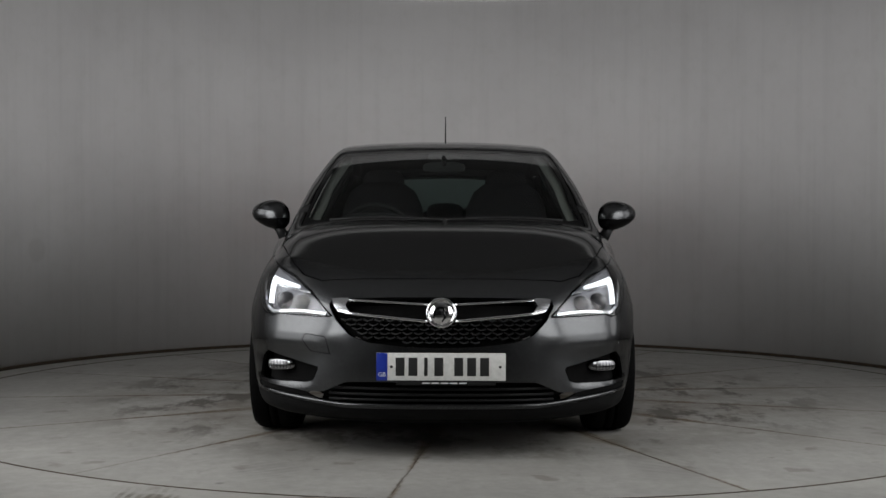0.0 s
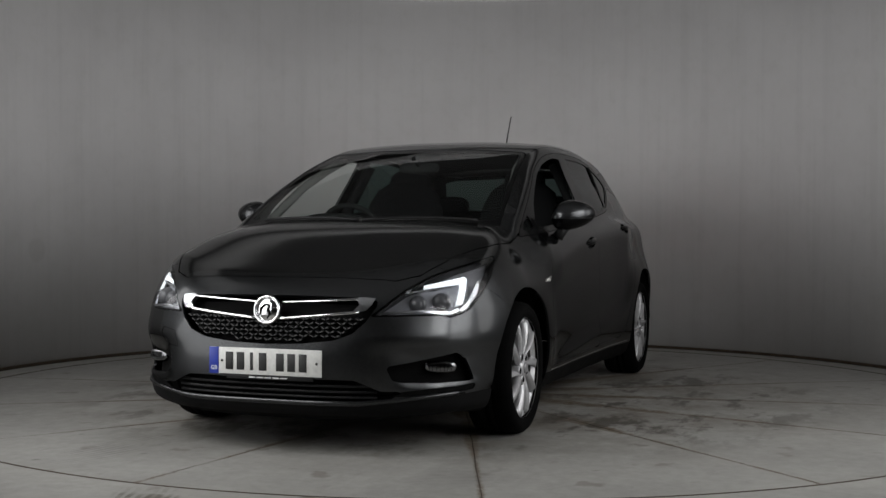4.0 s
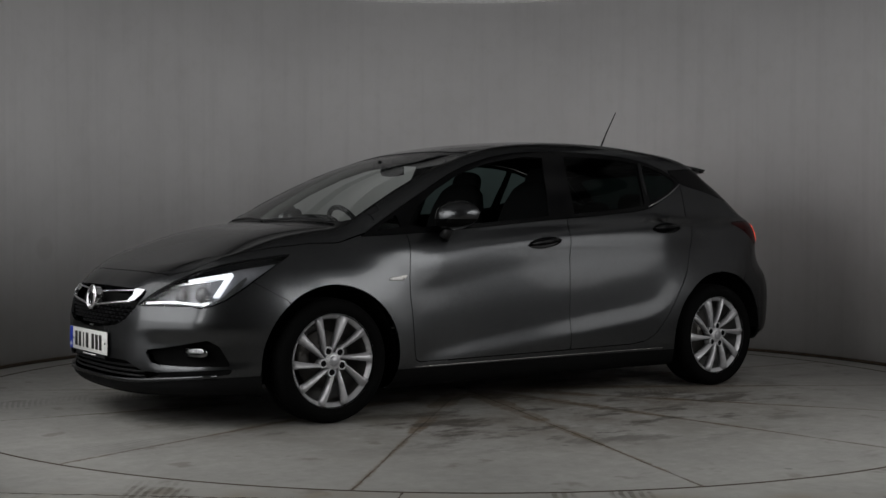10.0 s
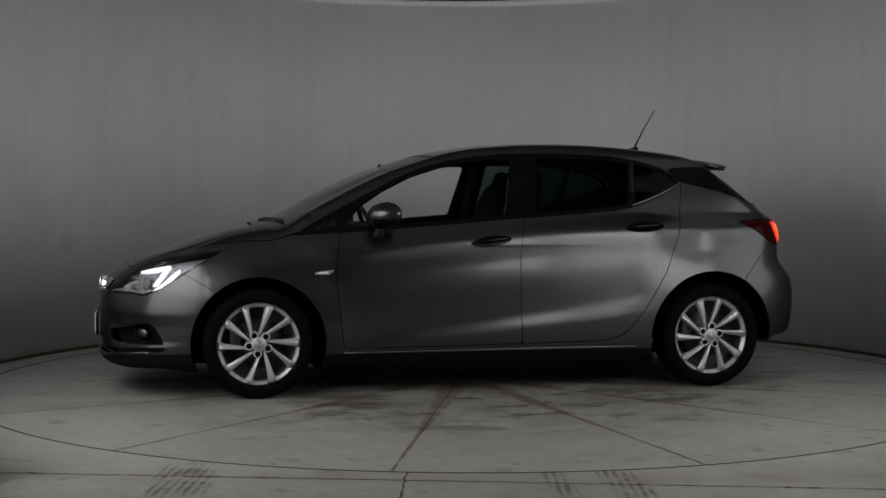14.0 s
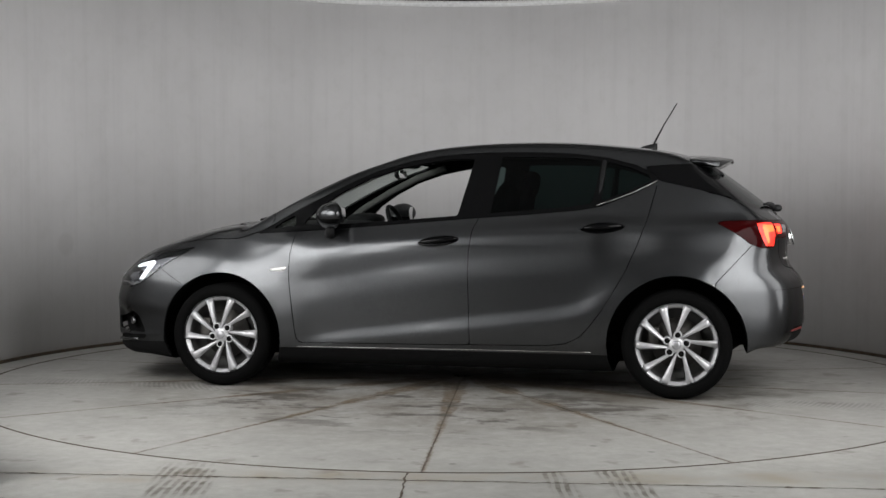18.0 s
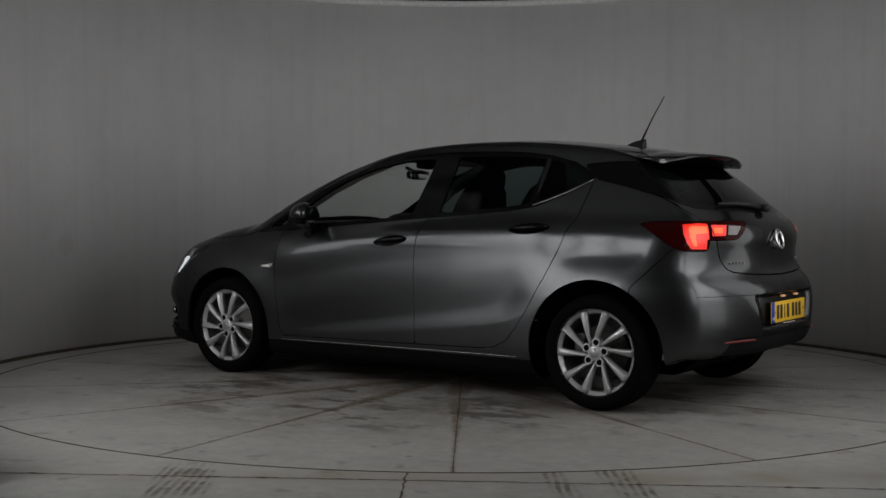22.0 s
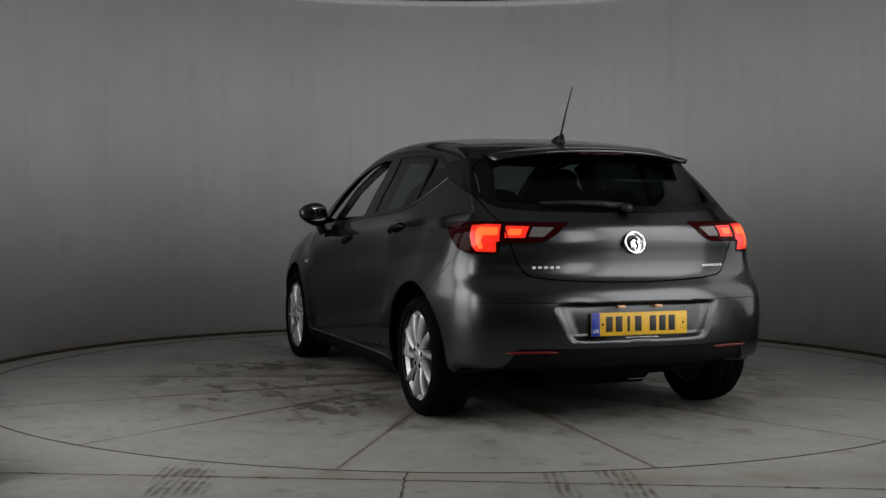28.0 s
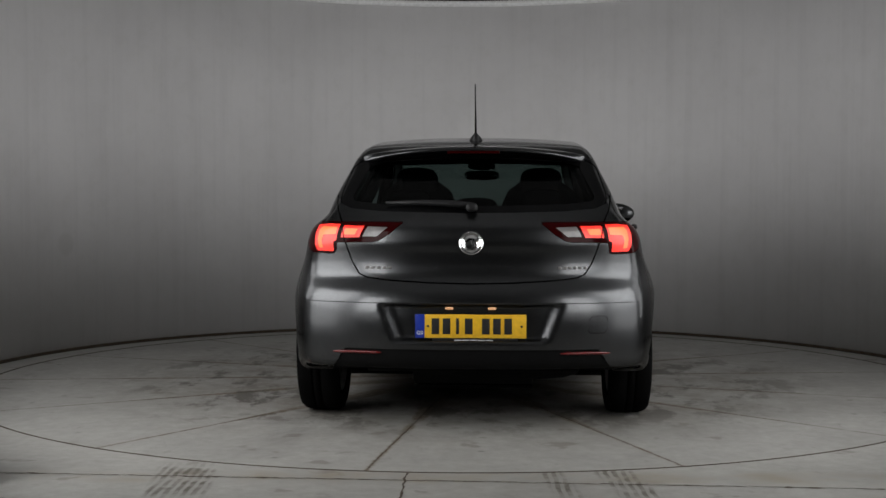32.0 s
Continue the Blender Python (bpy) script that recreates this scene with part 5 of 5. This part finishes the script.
# mirrors, handles, side markers
BADGE_WHITE = plain("clear_marker_lens", (0.6, 0.6, 0.58), 0.2)
for s, doors, rdoors in ((1, front_doors[0], rear_doors[0]), (-1, front_doors[1], rear_doors[1])):
    bm = blob(0.105, 0.105, 0.074, 2.2, (0, 0, 0), 32)
    for v in bm.verts:
        v.co.x = v.co.x * (0.52 if v.co.x < 0 else 1.0) - 0.10 * (v.co.y / 0.105) * 0.35
        v.co.z += 0.010 * (v.co.y / 0.105) - 0.006 * max(v.co.x, 0) / 0.09
        v.co.z *= 1 - 0.25 * (v.co.y / 0.105)
        v.co.y *= s
    cut_bm = bm.copy()
    bmesh.ops.bisect_plane(bm, geom=bm.verts[:] + bm.edges[:] + bm.faces[:], plane_co=(0, 0, -0.022), plane_no=(0, 0, 1), clear_inner=True)
    bmesh.ops.bisect_plane(cut_bm, geom=cut_bm.verts[:] + cut_bm.edges[:] + cut_bm.faces[:], plane_co=(0, 0, -0.022), plane_no=(0, 0, 1), clear_outer=True)
    bmesh.ops.recalc_face_normals(bm, faces=bm.faces)
    bmesh.ops.recalc_face_normals(cut_bm, faces=cut_bm.faces)
    mirror = placed(part("door_mirror", bm, PAINT, car, "dark grey door mirror"), pose(0.62, s * 0.915, 1.018))
    part("mirror_underside", cut_bm, BLACK_GLOSS, mirror, "black lower mirror shell")
    part("mirror_glass", blob(0.006, 0.080, 0.047, 2.6, (-0.050, 0, 0.002)), CHROME, mirror, "mirror glass")
    part("mirror_arm", tube([(0.03, -s * 0.03, -0.04), (0.035, -s * 0.055, -0.085), (0.045, -s * 0.075, -0.118)], [0.032, 0.026, 0.03], 12), BLACK, mirror, "black mirror foot")
    for x, z, tilt, door in ((0.012, 0.869, -0.11, doors), (-0.92, 0.949, -0.06, rdoors)):
        pts = []
        for t in np.linspace(-1, 1, 13):
            px, pz = x - 0.108 * t, z + 0.006 + 0.108 * t * -tilt
            q = on_side(px, pz, s)
            pts.append((px, q[1] + s * (0.010 * (1 - t * t) - 0.002), pz))
        bar = tube(pts, [0.006 + 0.011 * (1 - t * t) ** 0.6 for t in np.linspace(-1, 1, 13)], 10)
        part("door_handle", bar, BLACK_GLOSS, door, "dark glossy door handle")
    q = on_side(0.968, 0.698, s)
    marker = part("side_marker", prism(((0.068, -0.012), (0.06, 0.005), (-0.055, 0.021), (-0.072, 0.018), (-0.066, -0.008), (-0.055, -0.016)), 0.008, 0.002, "Y"), STEEL, car, "chrome side marker badge")
    placed(marker, pose(0.968, q[1] - 0.004, 0.698) @ Matrix.Scale(0.8, 4))
    inner = part("marker_lens", prism(((0.05, -0.008), (0.045, 0.003), (-0.02, 0.012), (-0.03, -0.008)), 0.006, 0.001, "Y"), BADGE_WHITE, marker, "pale marker lens")
    inner.location = (0, 0.004 * s, 0)
    # bright line along the sill and the window's lower rear edge
    pts = [on_side(x, 0.247 + 0.004 * (0.85 - x), s) for x in np.linspace(0.86, -0.86, 24)]
    part("sill_strip", tube(pts, 0.0022, 5), STEEL, car, "thin bright sill edge")
    pts = [on_side(x, z, s) + np.array((0, 0.002 * s, 0)) for x, z in ((-0.88, 1.076), (-0.97, 1.105), (-1.08, 1.148), (-1.16, 1.187), (-1.215, 1.216))]
    part("window_trim", tube(pts, 0.003, 6), STEEL, car, "chrome window trim")

# cabin
part("dashboard", blob(0.30, 0.66, 0.12, 4, (0.86, 0, 0.86)), TRIM_IN, car, "dark moulded dashboard")
part("instrument_hood", blob(0.12, 0.18, 0.05, 2.6, (0.76, -0.36, 0.975)), TRIM_IN, car, "dark instrument hood")
wheel_m = pose(0.52, -0.36, 0.90, 0, -65, 0)
steer = placed(part("steering_wheel", tube([(0.185 * math.cos(a), 0.185 * math.sin(a), 0) for a in np.linspace(0, 2 * math.pi, 40, endpoint=False)], 0.015, 10, True), TRIM_IN, car, "dark steering wheel"), wheel_m)
part("wheel_centre", blob(0.075, 0.085, 0.03, 3), TRIM_IN, steer, "dark steering wheel centre")
for a in (90, -90, 180):
    part("wheel_spoke", tube([(0, 0, 0), (0.18 * math.cos(radians(a)), 0.18 * math.sin(radians(a)), 0)], 0.014, 8), TRIM_IN, steer)


def seat(x, y, w, name="seat"):
    chair = part(name, blob(0.26, w, 0.09, 3.5, (x, y, 0.50)), FABRIC, car, "black cloth seat")
    high = 0.38 if name == "front_seat" else 0.27
    back = blob(0.075, w, high, 3.2, (0, 0, high - 0.02))
    placed(part("backrest", back, FABRIC, chair, "black seat back"), pose(x - 0.22, y, 0.52, 0, -18, 0))
    return chair


for y in (0.37, -0.37):
    chair = seat(0.10, y, 0.25, "front_seat")
    placed(part("headrest", blob(0.05, 0.125, 0.085, 3, (0, 0, 0)), FABRIC, chair, "black headrest"), pose(-0.365, y, 1.215, 0, -12, 0))
    for d in (-0.05, 0.05):
        part("headrest_post", tube([(-0.32, y + d, 1.05), (-0.36, y + d, 1.2)], 0.006, 8), STEEL, chair, "steel headrest post")
bench = seat(-0.78, 0, 0.64, "rear_bench")
for y in (0.36, -0.36, 0.0):
    placed(part("headrest", blob(0.045, 0.12, 0.065, 3), FABRIC, bench, "black rear headrest"), pose(-1.13, y, 1.095 if y else 1.05, 0, -10, 0))
part("parcel_shelf", box_mesh(0.55, 1.2, 0.02, 0.006, (-1.52, 0, 0.98)), TRIM_IN, car, "black parcel shelf")
rear_view = part("interior_mirror", blob(0.018, 0.115, 0.032, 3.2, (0.44, 0, 1.275)), TRIM_IN, car, "dark interior mirror")
part("mirror_stem", tube([(0.45, 0, 1.29), (0.53, 0, 1.325)], 0.012, 8), TRIM_IN, rear_view)
part("mirror_face", box_mesh(0.003, 0.20, 0.048, 0.001, (0.421, 0, 1.275)), CHROME, rear_view, "mirror glass")
part("sensor_cover", blob(0.05, 0.09, 0.025, 3, (0.36, 0, 1.335)), TRIM_IN, car, "dark sensor cover behind the windscreen")
for s in (1, -1):
    part("centre_pillar_trim", tube([(-0.20, s * 0.77, 0.95), (-0.235, s * 0.58, 1.32)], 0.035, 8), TRIM_IN, car, "dark pillar trim")
    part("rear_pillar_trim", tube([(-0.885, s * 0.74, 1.06), (-0.915, s * 0.62, 1.33)], 0.015, 8), TRIM_IN, car)
    part("a_pillar_trim", tube([(1.0, s * 0.665, 0.94), (0.85, s * 0.625, 1.05), (0.65, s * 0.60, 1.165), (0.45, s * 0.558, 1.262), (0.25, s * 0.535, 1.33)], 0.024, 8), TRIM_PALE, car, "grey windscreen pillar lining")
    part("door_card", box_mesh(1.9, 0.04, 0.5, 0.015, (0.0, s * 0.76, 0.70)), TRIM_IN, car, "dark door lining")


def motions():
    """The turntable turns, and carries the car."""
    times = [k for k, _ in STARTING] + [3.5 + 1.5 * k for k in range(20)]
    walk(turntable, [(t, pose(0, 0, 0, 0, 0, turn_at(t))) for t in times])
    rows = []
    for t in times:
        turn = Matrix.Rotation(radians(turn_at(t)), 4, "Z")
        rows.append((t, turn @ Matrix.Translation((-0.0095, -0.112, 0))))
    walk(car, rows)


motions()
